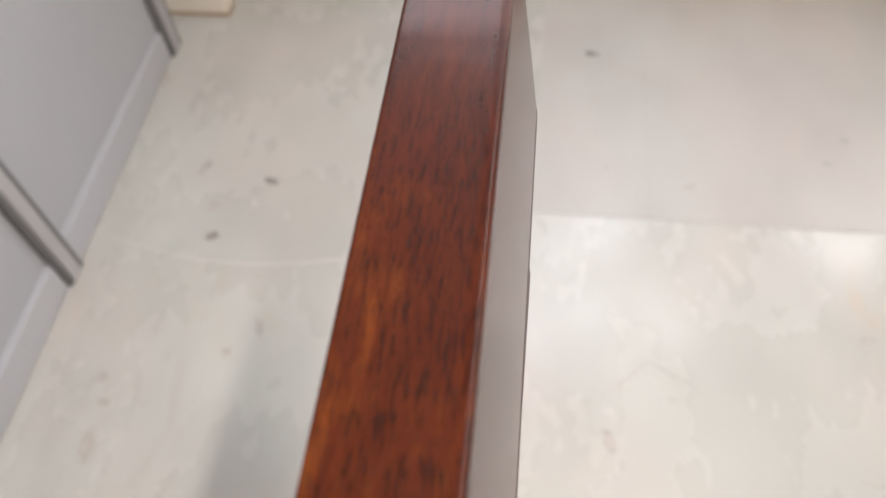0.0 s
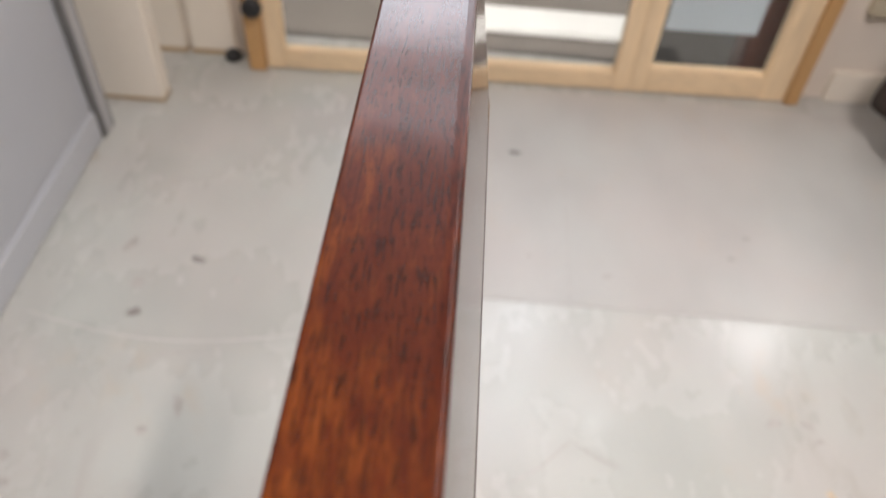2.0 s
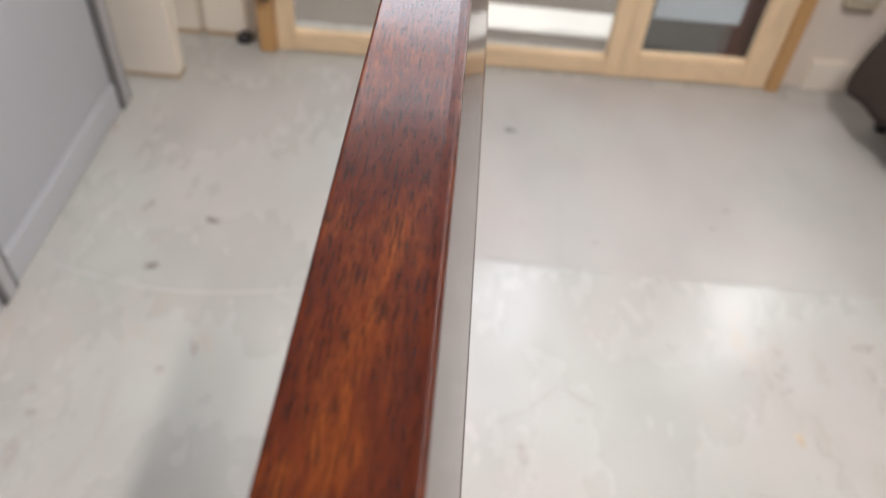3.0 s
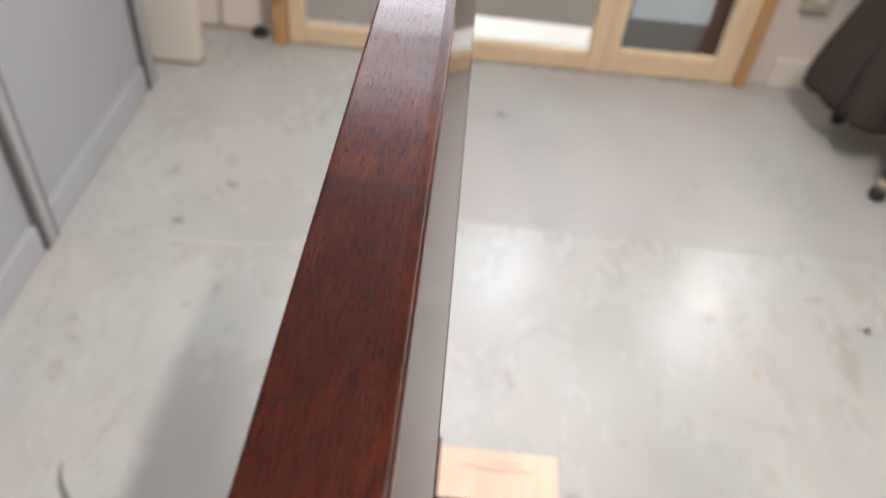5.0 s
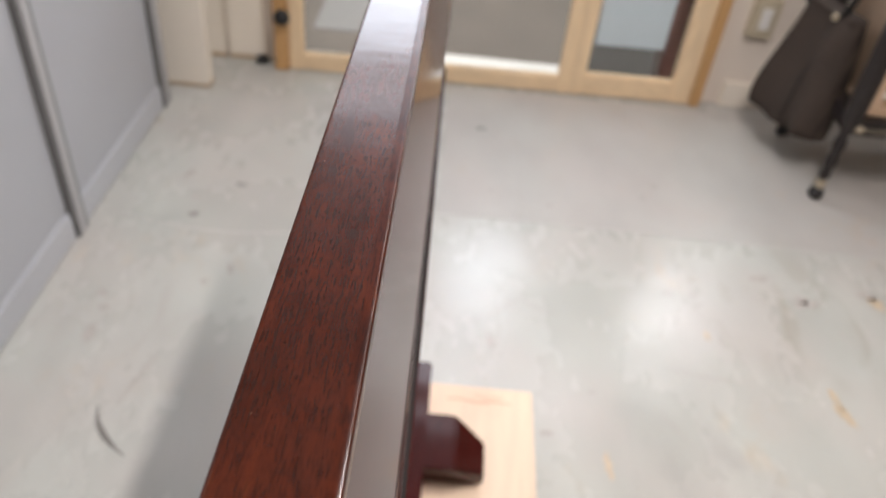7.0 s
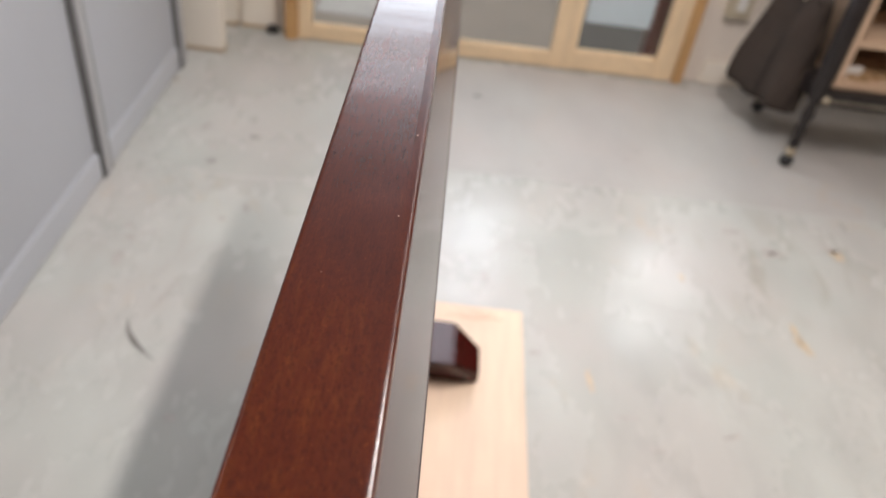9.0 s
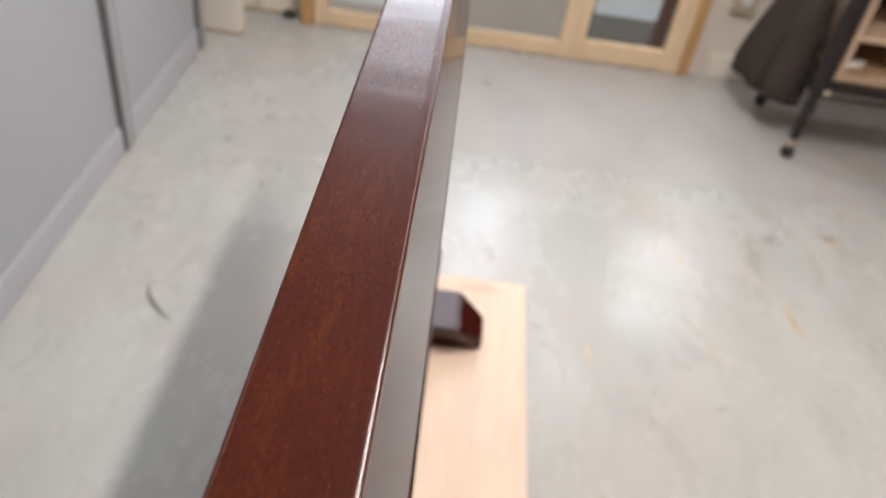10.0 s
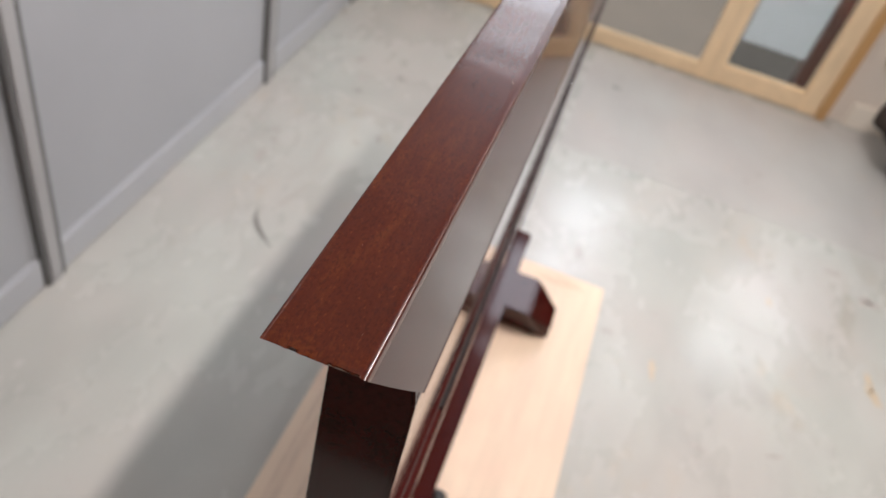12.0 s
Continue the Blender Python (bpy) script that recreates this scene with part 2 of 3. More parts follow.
        col = mix(smear.outputs[0], col, tone)
    col = mix(fade(tex(140, 3), 0.50, 0.75, 0.0, 0.16), col, dark)
    L.new(col, b.inputs["Base Color"])
    gl = N.new("ShaderNodeMath")
    gl.operation = "MULTIPLY_ADD"
    gl.inputs[1].default_value = 0.16
    L.new(tex(30, 5, (1, 0.5, 1), 35), gl.inputs[0])
    L.new(fade(tex(3.4, 3, (1, 0.7, 1), 35), 0.25, 0.75, rough - 0.11, rough + 0.05), gl.inputs[2])
    L.new(gl.outputs[0], b.inputs["Roughness"])
    bp = N.new("ShaderNodeBump")
    bp.inputs["Strength"].default_value, bp.inputs["Distance"].default_value = bump, 0.006
    ripple = N.new("ShaderNodeMath")
    ripple.operation = "MULTIPLY_ADD"
    ripple.inputs[1].default_value = 0.35
    L.new(tex(38, 2, (1, 0.45, 1), 30), ripple.inputs[0])
    L.new(tex(13, 3, (1, 0.6, 1), 30), ripple.inputs[2])
    L.new(ripple.outputs[0], bp.inputs["Height"])
    L.new(bp.outputs[0], b.inputs["Normal"])
    return m


M_FLOOR = concrete("painted_concrete", (0.506, 0.522, 0.484), (0.520, 0.502, 0.468), (0.380, 0.386, 0.358), 0.222, 0.18)
M_FLOOR_B = concrete("matt_concrete", (0.48, 0.48, 0.45), (0.485, 0.46, 0.43), (0.37, 0.36, 0.34), 0.36, 0.08)
M_GOUGE = mat("dark_gouge", (0.19, 0.18, 0.165), 0.6, vary=0.3, scale=60)
M_JOINT = mat("joint_filler", (0.50, 0.49, 0.465), 0.6)
M_STAIN = mat("dark_stain", (0.27, 0.25, 0.23), 0.5, vary=0.3, scale=60)
M_STAIN_L = mat("faint_stain", (0.43, 0.405, 0.375), 0.5, vary=0.2, scale=60)
M_OCHRE = mat("ochre_stain", (0.54, 0.445, 0.32), 0.4, vary=0.2, scale=60)
M_PALE = mat("pale_filler", (0.565, 0.55, 0.52), 0.4, vary=0.1, scale=30)
M_PANEL = mat("grey_partition", (0.43, 0.445, 0.47), 0.42, vary=0.05, scale=3, fine=400, bump=0.03)
M_BATTEN = mat("grey_batten", (0.43, 0.43, 0.435), 0.4, vary=0.05, scale=5)
M_GAP_SHADE = mat("gap_shade", (0.006, 0.0045, 0.004), 0.95)
M_GASKET = mat("dark_gasket", (0.15, 0.15, 0.15), 0.5)
M_BASE = mat("grey_baseboard", (0.48, 0.495, 0.52), 0.35, vary=0.05, scale=5)
M_WHITE = mat("cream_wall", (0.84, 0.78, 0.68), 0.6, vary=0.05, scale=4, bump=0.05)
M_WHITE2 = mat("white_wall", (0.76, 0.69, 0.61), 0.6, vary=0.05, scale=4, bump=0.05)
M_CEIL = mat("ceiling_board", (0.42, 0.41, 0.41), 0.8, vary=0.04, scale=5)
M_NICK = mat("bare_nick", (0.24, 0.13, 0.085), 0.6)
M_TAN = mat("tan_trim", (0.50, 0.38, 0.24), 0.5)
M_PINE = mat("pine", (0.80, 0.62, 0.40), 0.42, vary=0.16, scale=10, fine=70, stretch=(0.35, 1, 1), bump=0.04, random_vary=0.05)
M_PINE_V = mat("pine_upright", (0.80, 0.62, 0.40), 0.42, vary=0.16, scale=10, fine=70, stretch=(1, 1, 0.15), bump=0.04, random_vary=0.05)
M_PINE_O = mat("pine_jamb", (0.56, 0.33, 0.14), 0.45, vary=0.16, scale=10, fine=70, stretch=(1, 1, 0.15), bump=0.04)
M_PLY = mat("plywood", (0.80, 0.63, 0.475), 0.5, vary=0.15, scale=9, fine=60, stretch=(1, 0.10, 1), bump=0.03,
            second=(0.77, 0.55, 0.42), second_lo=0.5, second_hi=0.8)
M_KNOT = mat("reddish_grain", (0.62, 0.40, 0.26), 0.5, vary=0.15, scale=40)
M_GRAIN = mat("darker_ply_grain", (0.74, 0.565, 0.425), 0.5, vary=0.12, scale=30, stretch=(1, 0.2, 1))
M_BLACK = mat("black_rubber", (0.015, 0.015, 0.016), 0.5)
M_GLASS = glass_mat("clear_glass")
M_FILM = mat("frosted_film", (0.40, 0.46, 0.50), 0.6, vary=0.03, scale=3)
M_ASPHALT = mat("hall_paving", (0.185, 0.163, 0.145), 0.8, vary=0.15, scale=3, fine=200)
M_HALL = mat("hall_paint", (0.45, 0.43, 0.40), 0.6, vary=0.05, scale=4)
M_BACK = mat("unseen_wall_brown", (0.17, 0.13, 0.105), 0.7, vary=0.06, scale=3)
M_WHITE_STRIP = mat("white_strip", (0.85, 0.85, 0.83), 0.6, vary=0.04)
M_BROWN = mat("brown_post_paint", (0.10, 0.03, 0.02), 0.4)
M_BAG = mat("bag_canvas", (0.028, 0.0185, 0.014), 0.85, vary=0.4, scale=12, fine=500, bump=0.3)
weave = M_BAG.node_tree
across = weave.nodes.new("ShaderNodeVectorMath")
across.operation = "DOT_PRODUCT"
across.inputs[1].default_value = (0.35 * 760, -0.937 * 760, 30)
weave.links.new(weave.nodes["Texture Coordinate"].outputs["Object"], across.inputs[0])
band = weave.nodes.new("ShaderNodeMath")
band.operation = "SINE"
weave.links.new(across.outputs["Value"], band.inputs[0])
share = weave.nodes.new("ShaderNodeMapRange")
share.inputs[1].default_value, share.inputs[2].default_value = -0.6, 1.0
share.inputs[3].default_value, share.inputs[4].default_value = 0.0, 0.75
weave.links.new(band.outputs[0], share.inputs[0])
stripe = weave.nodes.new("ShaderNodeMix")
stripe.data_type = "RGBA"
stripe.inputs[7].default_value = (0.066, 0.048, 0.037, 1)
weave.links.new(share.outputs[0], stripe.inputs[0])
weave.links.new(weave.nodes["Color Ramp"].outputs[0], stripe.inputs[6])
weave.links.new(stripe.outputs[2], weave.nodes["Principled BSDF"].inputs["Base Color"])
M_STRAP = mat("black_strap", (0.012, 0.011, 0.011), 0.7)
M_IRON = mat("black_iron", (0.025, 0.020, 0.020), 0.38, metal=0.3, vary=0.3, scale=40)
M_BRASS = mat("aged_brass", (0.50, 0.43, 0.32), 0.4, metal=0.5, vary=0.2, scale=60)
M_CRATE = mat("crate_wood", (0.58, 0.42, 0.29), 0.5, vary=0.15, scale=12, stretch=(0.3, 1, 1))
# crate wood again, with the shade on its sides put into the colour
M_CRATE_SHADE = mat("crate_wood_shaded", (0.27, 0.19, 0.13), 0.6, vary=0.15, scale=12, stretch=(1, 0.3, 1))
M_DARKIN = mat("dark_back_wood", (0.07, 0.035, 0.02), 0.6, vary=0.2)
M_CORD = mat("twine", (0.38, 0.25, 0.13), 0.8, vary=0.2, scale=80)
M_PAPER = mat("white_paper", (0.78, 0.77, 0.74), 0.6)
M_PALE_SHEET = mat("pale_sheet", (0.31, 0.31, 0.31), 0.8, vary=0.1, scale=20)
M_PAVING_SHADE = mat("paving_shade", (0.06, 0.058, 0.055), 0.9, vary=0.15, scale=30)
M_PLATE = mat("beige_plate", (0.52, 0.46, 0.34), 0.4)
M_LAMP = bpy.data.materials.new("lamp_diffuser")
M_LAMP.use_nodes = True
M_LAMP.node_tree.nodes["Principled BSDF"].inputs["Base Color"].default_value = (0.8, 0.8, 0.8, 1)


# ---- mesh helpers ----
def part(name, bm, material, parent=None, label="", smooth=False):
    me = bpy.data.meshes.new(name)
    bm.normal_update()
    bm.to_mesh(me)
    bm.free()
    if smooth:
        for p in me.polygons:
            p.use_smooth = True
    me.materials.append(material)
    ob = new(name, me)
    if parent is not None:
        ob.parent = parent
    if label:
        ob["label"] = label
    return ob


def empty(name, m, label, category, group="", kind=""):
    ob = new(name)
    ob.empty_display_size = 0.05
    ob.matrix_world = m
    return tagged(ob, label, category, group, kind)


def box_bm(x0, x1, y0, y1, z0, z1, bevel=0.002, seg=2):
    bm = bmesh.new()
    bmesh.ops.create_cube(bm, size=1)
    for v in bm.verts:
        v.co = Vector(((x0 + x1) / 2 + v.co.x * (x1 - x0), (y0 + y1) / 2 + v.co.y * (y1 - y0), (z0 + z1) / 2 + v.co.z * (z1 - z0)))
    if bevel:
        bmesh.ops.bevel(bm, geom=bm.edges[:], offset=bevel, segments=seg, affect="EDGES", clamp_overlap=True)
    return bm


def box(name, x0, x1, y0, y1, z0, z1, material, parent=None, bevel=0.002, label=""):
    return part(name, box_bm(x0, x1, y0, y1, z0, z1, bevel), material, parent, label)


def lathe_bm(profile, seg=20):
    """profile: (radius, z) pairs, bottom to top."""
    bm = bmesh.new()
    rings = []
    for r, z in profile:
        rings.append([bm.verts.new((r * math.cos(2 * math.pi * i / seg), r * math.sin(2 * math.pi * i / seg), z)) for i in range(seg)])
    for a, b in zip(rings, rings[1:]):
        for i in range(seg):
            bm.faces.new((a[i], a[(i + 1) % seg], b[(i + 1) % seg], b[i]))
    bm.faces.new(rings[0][::-1])
    bm.faces.new(rings[-1])
    return bm


def move(bm, m):
    bmesh.ops.transform(bm, matrix=m, verts=bm.verts)
    return bm


def tube_bm(points, radius, seg=8):
    bm = bmesh.new()
    rings = []
    pts = [Vector(p) for p in points]
    for i, p in enumerate(pts):
        d = (pts[min(i + 1, len(pts) - 1)] - pts[max(i - 1, 0)]).normalized()
        q = d.to_track_quat("Z", "Y")
        rings.append([bm.verts.new(p + q @ Vector((radius * math.cos(2 * math.pi * k / seg), radius * math.sin(2 * math.pi * k / seg), 0))) for k in range(seg)])
    for a, b in zip(rings, rings[1:]):
        for k in range(seg):
            bm.faces.new((a[k], a[(k + 1) % seg], b[(k + 1) % seg], b[k]))
    bm.faces.new(rings[0][::-1])
    bm.faces.new(rings[-1])
    return bm


# ---- setting: floor, walls, ceiling ----
floor = box("floor", -1.0, 3.3, -1.74, 2.02, -0.12, 0.0, M_FLOOR, bevel=0)
tagged(floor, "light grey painted concrete floor with scuffs and stains", "floor", kind="structure")

ceiling = box("ceiling", -1.05, 3.4, -1.75, 2.02, 2.62, 2.72, M_CEIL, bevel=0)
tagged(ceiling, "plain white ceiling", "ceiling", kind="structure")

# partition on the west side: framed grey panels
wall_west = box("wall_west", -1.05, -0.975, -1.74, 1.53, 0.0, 2.62, M_PANEL, bevel=0)
tagged(wall_west, "grey office partition with battens between its panels", "wall", kind="structure")
BATTENS = [1.495, 0.785, -0.245, -1.275]
for y in BATTENS:
    bat = box("batten", -0.975, -0.917, y - 0.017, y + 0.017, 0.0, 2.62, M_BATTEN, wall_west, 0.002)
    for s in (-1, 1):
        box("gasket", -0.975, -0.920, y + s * 0.0235 - 0.0065, y + s * 0.0235 + 0.0065, 0.0, 2.62, M_GASKET, bat, 0.001)
for a, b in zip(BATTENS, BATTENS[1:] + [-1.67]):
    y0, y1 = b + 0.030, a - 0.030
    box("panel", -0.975, -0.936, y0, y1, 0.09, 2.62, M_PANEL, wall_west, 0.0015)
    box("baseboard", -0.975, -0.926, y0, y1, 0.0, 0.089, M_BASE, wall_west, 0.005)

# pillar and recess at the end of the partition
pillar = box("wall_pillar", -1.05, -0.815, 1.63, 1.69, 0.012, 2.62, M_WHITE, bevel=0.004)
tagged(pillar, "cream painted pillar with a thin tan foot", "pillar", kind="structure")
box("trim", -1.048, -0.8155, 1.632, 1.688, 0.0, 0.0115, M_TAN, pillar, 0.001)

# far wall, slightly turned
FAR = pose(-0.57, 1.834, 0, 0, 0, 1.7)


def far_box(name, u0, u1, v0, v1, z0, z1, material, parent=None, bevel=0.002, label=""):
    bm = move(box_bm(u0, u1, v0, v1, z0, z1, bevel), FAR)
    return part(name, bm, material, parent, label)


wall_recess = far_box("wall_recess", -0.50, -0.052, 0.075, 0.17, 0.0, 2.62, M_WHITE2, bevel=0)
tagged(wall_recess, "cream wall panels in a shallow recess", "wall", kind="structure")
for u0, u1 in ((-0.42, -0.252), (-0.236, -0.105)):
    far_box("panel", u0, u1, 0.055, 0.0745, 0.014, 2.6, M_WHITE, wall_recess, 0.003)
    far_box("trim", u0, u1, 0.053, 0.0745, 0.0, 0.0135, M_TAN, wall_recess, 0.001)

wall_north = far_box("wall_north", 1.578, 4.1, 0.04, 0.16, 0.0, 0.86, M_WHITE2, bevel=0)
tagged(wall_north, "off-white painted wall beside the door", "wall", kind="structure")
wall_beside = far_box("wall_beside_window", 2.12, 4.1, 0.04, 0.16, 0.861, 2.62, M_WHITE2, bevel=0)
tagged(wall_beside, "off-white painted wall", "wall", kind="structure")
# unseen; its dark colour only dims what the rail's top reflects
wall_over = far_box("wall_over_door", -0.05, 2.119, 0.04, 0.16, 2.461, 2.62, M_PINE_O, bevel=0)
tagged(wall_over, "unseen panel over the door, dark to dim the rail's reflection", "wall", kind="structure")
baseboard = far_box("baseboard", 1.66, 4.0, 0.018, 0.0395, 0.0, 0.10, M_WHITE, bevel=0.003)
tagged(baseboard, "off-white wooden skirting board", "baseboard", kind="structure")

window_1 = far_box("window_1", 1.578, 2.118, 0.03, 0.12, 0.861, 0.895, M_PINE, bevel=0.003)
tagged(window_1, "pine window beside the door", "window", kind="structure")
far_box("window_frame", 1.578, 1.625, 0.03, 0.12, 0.8955, 2.459, M_PINE_V, window_1)
far_box("window_frame", 2.071, 2.118, 0.03, 0.12, 0.8955, 2.459, M_PINE_V, window_1)
pane = far_box("pane", 1.626, 2.070, 0.07, 0.076, 0.8955, 2.459, M_GLASS, window_1, 0)
pane.visible_shadow = False

wall_east = box("wall_east", 3.2, 3.3, -1.74, 2.0, 0.0, 2.62, M_WHITE2, bevel=0)
tagged(wall_east, "off-white painted wall", "wall", kind="structure")
# unseen wall, set near and dark so the lacquer reflects little
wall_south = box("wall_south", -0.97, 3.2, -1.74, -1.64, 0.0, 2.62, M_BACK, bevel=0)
tagged(wall_south, "unseen brown wall, added close behind to keep reflections dark", "wall", kind="structure")

# glazed pine door set
door_frame = far_box("door_frame", -0.05, -0.001, -0.015, 0.12, 0.0, 2.46, M_PINE_O, bevel=0.003)
tagged(door_frame, "pine jamb of the glazed door set", "door frame", kind="structure")
far_box("jamb", 1.537, 1.577, -0.012, 0.12, 0.0, 2.46, M_PINE_O, door_frame, 0.003)
far_box("head", 0.0, 1.536, 0.0, 0.12, 2.40, 2.459, M_PINE, door_frame, 0.003)


def glazed_leaf(name, u0, u1, stile0, stile1, rail, v0, label):
    bot = far_box(name, u0 + stile0 + 0.0005, u1 - stile1 - 0.0005, v0, v0 + 0.04, 0.004, rail, M_PINE, bevel=0.004)
    tagged(bot, label, "door", kind="structure")
    far_box("stile", u0, u0 + stile0, v0, v0 + 0.04, 0.002, 2.398, M_PINE_V, bot, 0.004)
    far_box("stile", u1 - stile1, u1, v0, v0 + 0.04, 0.002, 2.398, M_PINE_V, bot, 0.004)
    far_box("rail", u0 + stile0 + 0.0005, u1 - stile1 - 0.0005, v0, v0 + 0.04, 2.33, 2.398, M_PINE, bot, 0.004)
    p = far_box("pane", u0 + stile0 - 0.006, u1 - stile1 + 0.006, v0 + 0.018, v0 + 0.023, rail - 0.006, 2.336, M_GLASS, bot, 0)
    p.visible_shadow = False
    return bot


door_1 = glazed_leaf("door_1", 0.0, 1.068, 0.055, 0.048, 0.066, 0.0, "wide glazed pine door leaf, closed")
door_2 = glazed_leaf("door_2", 1.0685, 1.5365, 0.052, 0.080, 0.086, 0.0, "narrow glazed pine sidelight with frosted film")
film = far_box("film", 1.135, 1.395, 0.030, 0.032, 0.20, 2.325, M_FILM, door_2, 0, "pale blue frosted film")

bm = move(lathe_bm([(0.012, 0), (0.012, 0.018), (0.026, 0.020), (0.029, 0.028), (0.027, 0.042), (0.015, 0.048)], 20), FAR @ pose(-0.012, -0.015, 0.225, 90, 0, 0))
knob = part("door_stop", bm, M_BLACK, None, smooth=True)
tagged(knob, "round black rubber bumper on the pine jamb", "door stop")

# sunken entrance hall behind the glass
hall_floor = box("hall_floor", -1.9, 3.3, 2.02, 5.4, -0.75, -0.60, M_ASPHALT, bevel=0)
tagged(hall_floor, "grey paving of the sunken entrance court", "floor", kind="structure")
hall_north = box("hall_wall_north", -1.9, 3.3, 5.3, 5.4, -0.60, 2.62, M_HALL, bevel=0)
tagged(hall_north, "plain rendered wall of the entrance court", "wall", kind="structure")
hall_west = box("hall_wall_west", -1.9, -1.8, 2.02, 5.3, -0.60, 2.62, M_HALL, bevel=0)
tagged(hall_west, "plain rendered wall of the entrance court", "wall", kind="structure")
hall_east = box("hall_wall_east", 3.2, 3.3, 2.02, 5.3, -0.60, 2.62, M_HALL, bevel=0)
tagged(hall_east, "plain rendered wall of the entrance court", "wall", kind="structure")
hall_return = box("hall_wall_south", -1.8, -1.06, 2.0, 2.06, -0.60, 2.62, M_HALL, bevel=0)
tagged(hall_return, "plain rendered wall of the entrance court", "wall", kind="structure")
# low white strip lying across the court paving
kerb = box("kerb", -0.17, 0.80, 3.09, 3.31, -0.60, -0.575, M_WHITE_STRIP, bevel=0.015)
tagged(kerb, "low white strip across the paving of the entrance court", "kerb", kind="structure")
outer = box("hall_post", 0.87, 0.97, 2.06, 2.16, -0.60, 2.62, M_BROWN, bevel=0.005)
tagged(outer, "dark red-brown painted post behind the glass", "post")
# flat pale patch seen through the left of the wide leaf
sheet_pale = box("court_sheet", -0.80, -0.30, 3.5, 4.1, -0.5995, -0.592, M_PALE_SHEET, bevel=0.003)
tagged(sheet_pale, "flat pale sheet on the court paving", "mat")
# added dark sheet that paints the shade on the paving behind the sidelight
shade_sheet = box("court_sheet", 0.83, 1.9, 2.18, 4.0, -0.5995, -0.590, M_PAVING_SHADE, bevel=0.003)
tagged(shade_sheet, "dark sheet in place of the shade on the court paving", "mat")


# floor joints and stains
def flat_patch(name, x, y, rx, ry, turn, material, seed, z=0.0006, n=18, rough=0.35):
    rnd = random.Random(seed)
    bm = bmesh.new()
    ca, sa = math.cos(radians(turn)), math.sin(radians(turn))
    vs = []
    for i in range(n):
        a = 2 * math.pi * i / n
        k = 1 + rough * (rnd.random() - 0.5) * 2
        px, py = rx * k * math.cos(a), ry * k * math.sin(a)
        vs.append(bm.verts.new((x + px * ca - py * sa, y + px * sa + py * ca, z)))
    bm.faces.new(vs)
    return part(name, bm, material, floor)


STAINS = [
    (-0.656, 0.910, 0.016, 0.012, 10, M_STAIN), (-0.560, 1.072, 0.017, 0.011, 0, M_STAIN), (-0.673, 0.988, 0.013, 0.014, 40, M_STAIN_L),
    (-0.727, 1.104, 0.010, 0.026, -20, M_STAIN_L), (0.165, 1.545, 0.020, 0.012, 0, M_STAIN), (-0.492, 0.692, 0.009, 0.026, 20, M_STAIN_L),
    (-0.546, 0.634, 0.012, 0.010, 0, M_STAIN_L), (-0.782, 0.558, 0.016, 0.011, 0, M_STAIN_L), (-0.760, 0.508, 0.013, 0.009, 0, M_STAIN_L),
    (-0.759, 0.420, 0.012, 0.036, 5, M_STAIN_L), (0.386, 1.126, 0.013, 0.010, 0, M_STAIN_L), (0.744, 1.288, 0.012, 0.010, 0, M_STAIN_L),
    (0.697, 1.216, 0.012, 0.010, 30, M_STAIN_L), (0.201, 1.175, 0.010, 0.008, 0, M_STAIN_L), (0.206, 0.525, 0.009, 0.022, 15, M_STAIN_L),
    (-0.458, 1.024, 0.010, 0.008, 0, M_STAIN_L),
    (1.083, 0.796, 0.026, 0.018, 10, M_STAIN_L), (1.304, 0.813, 0.018, 0.026, 20, M_OCHRE), (1.069, 0.392, 0.016, 0.036, 25, M_OCHRE),
    (0.470, 0.190, 0.008, 0.034, 5, M_OCHRE), (0.542, 0.085, 0.030, 0.006, 5, M_STAIN_L), (0.605, 0.002, 0.020, 0.006, -10, M_STAIN_L),
    (0.791, 0.063, 0.024, 0.007, 20, M_STAIN_L), (0.700, 0.773, 0.016, 0.008, 20, M_STAIN_L), (0.768, 0.775, 0.014, 0.007, -15, M_STAIN_L),
    (0.783, 0.738, 0.012, 0.007, 30, M_STAIN_L), (0.778, 0.620, 0.008, 0.016, 10, M_OCHRE), (0.339, 0.258, 0.014, 0.009, 10, M_STAIN_L),
    (0.454, 0.388, 0.010, 0.007, 0, M_STAIN_L), (1.100, 0.782, 0.040, 0.014, 15, M_STAIN_L), (1.291, 0.845, 0.034, 0.012, -20, M_STAIN_L),
    (0.983, 0.874, 0.036, 0.010, 10, M_STAIN_L), (1.060, 0.445, 0.008, 0.030, 12, M_OCHRE),
    (-0.600, 0.300, 0.004, 0.070, -14, M_STAIN_L), (-0.470, -0.060, 0.016, 0.010, 0, M_STAIN_L),
]
for i, (x, y, rx, ry, turn, m) in enumerate(STAINS):
    flat_patch("stain", x, y, rx, ry, turn, m, i + 3, z=0.0016 if (y > 1.033 and x > 0.04) else 0.0006)

slab = box("slab", 0.042, 3.2, 1.036, 1.832, -0.01, 0.0009, M_FLOOR_B, floor, 0)
box("joint", 0.036, 3.2, 1.030, 1.0355, -0.004, 0.0006, M_JOINT, floor, 0)
box("joint", 0.036, 0.0415, 1.036, 1.80, -0.004, 0.0005, M_FLOOR, floor, 0)
box("joint", 0.2960, 0.2982, 1.04, 1.50, -0.004, 0.0013, M_STAIN_L, floor, 0)


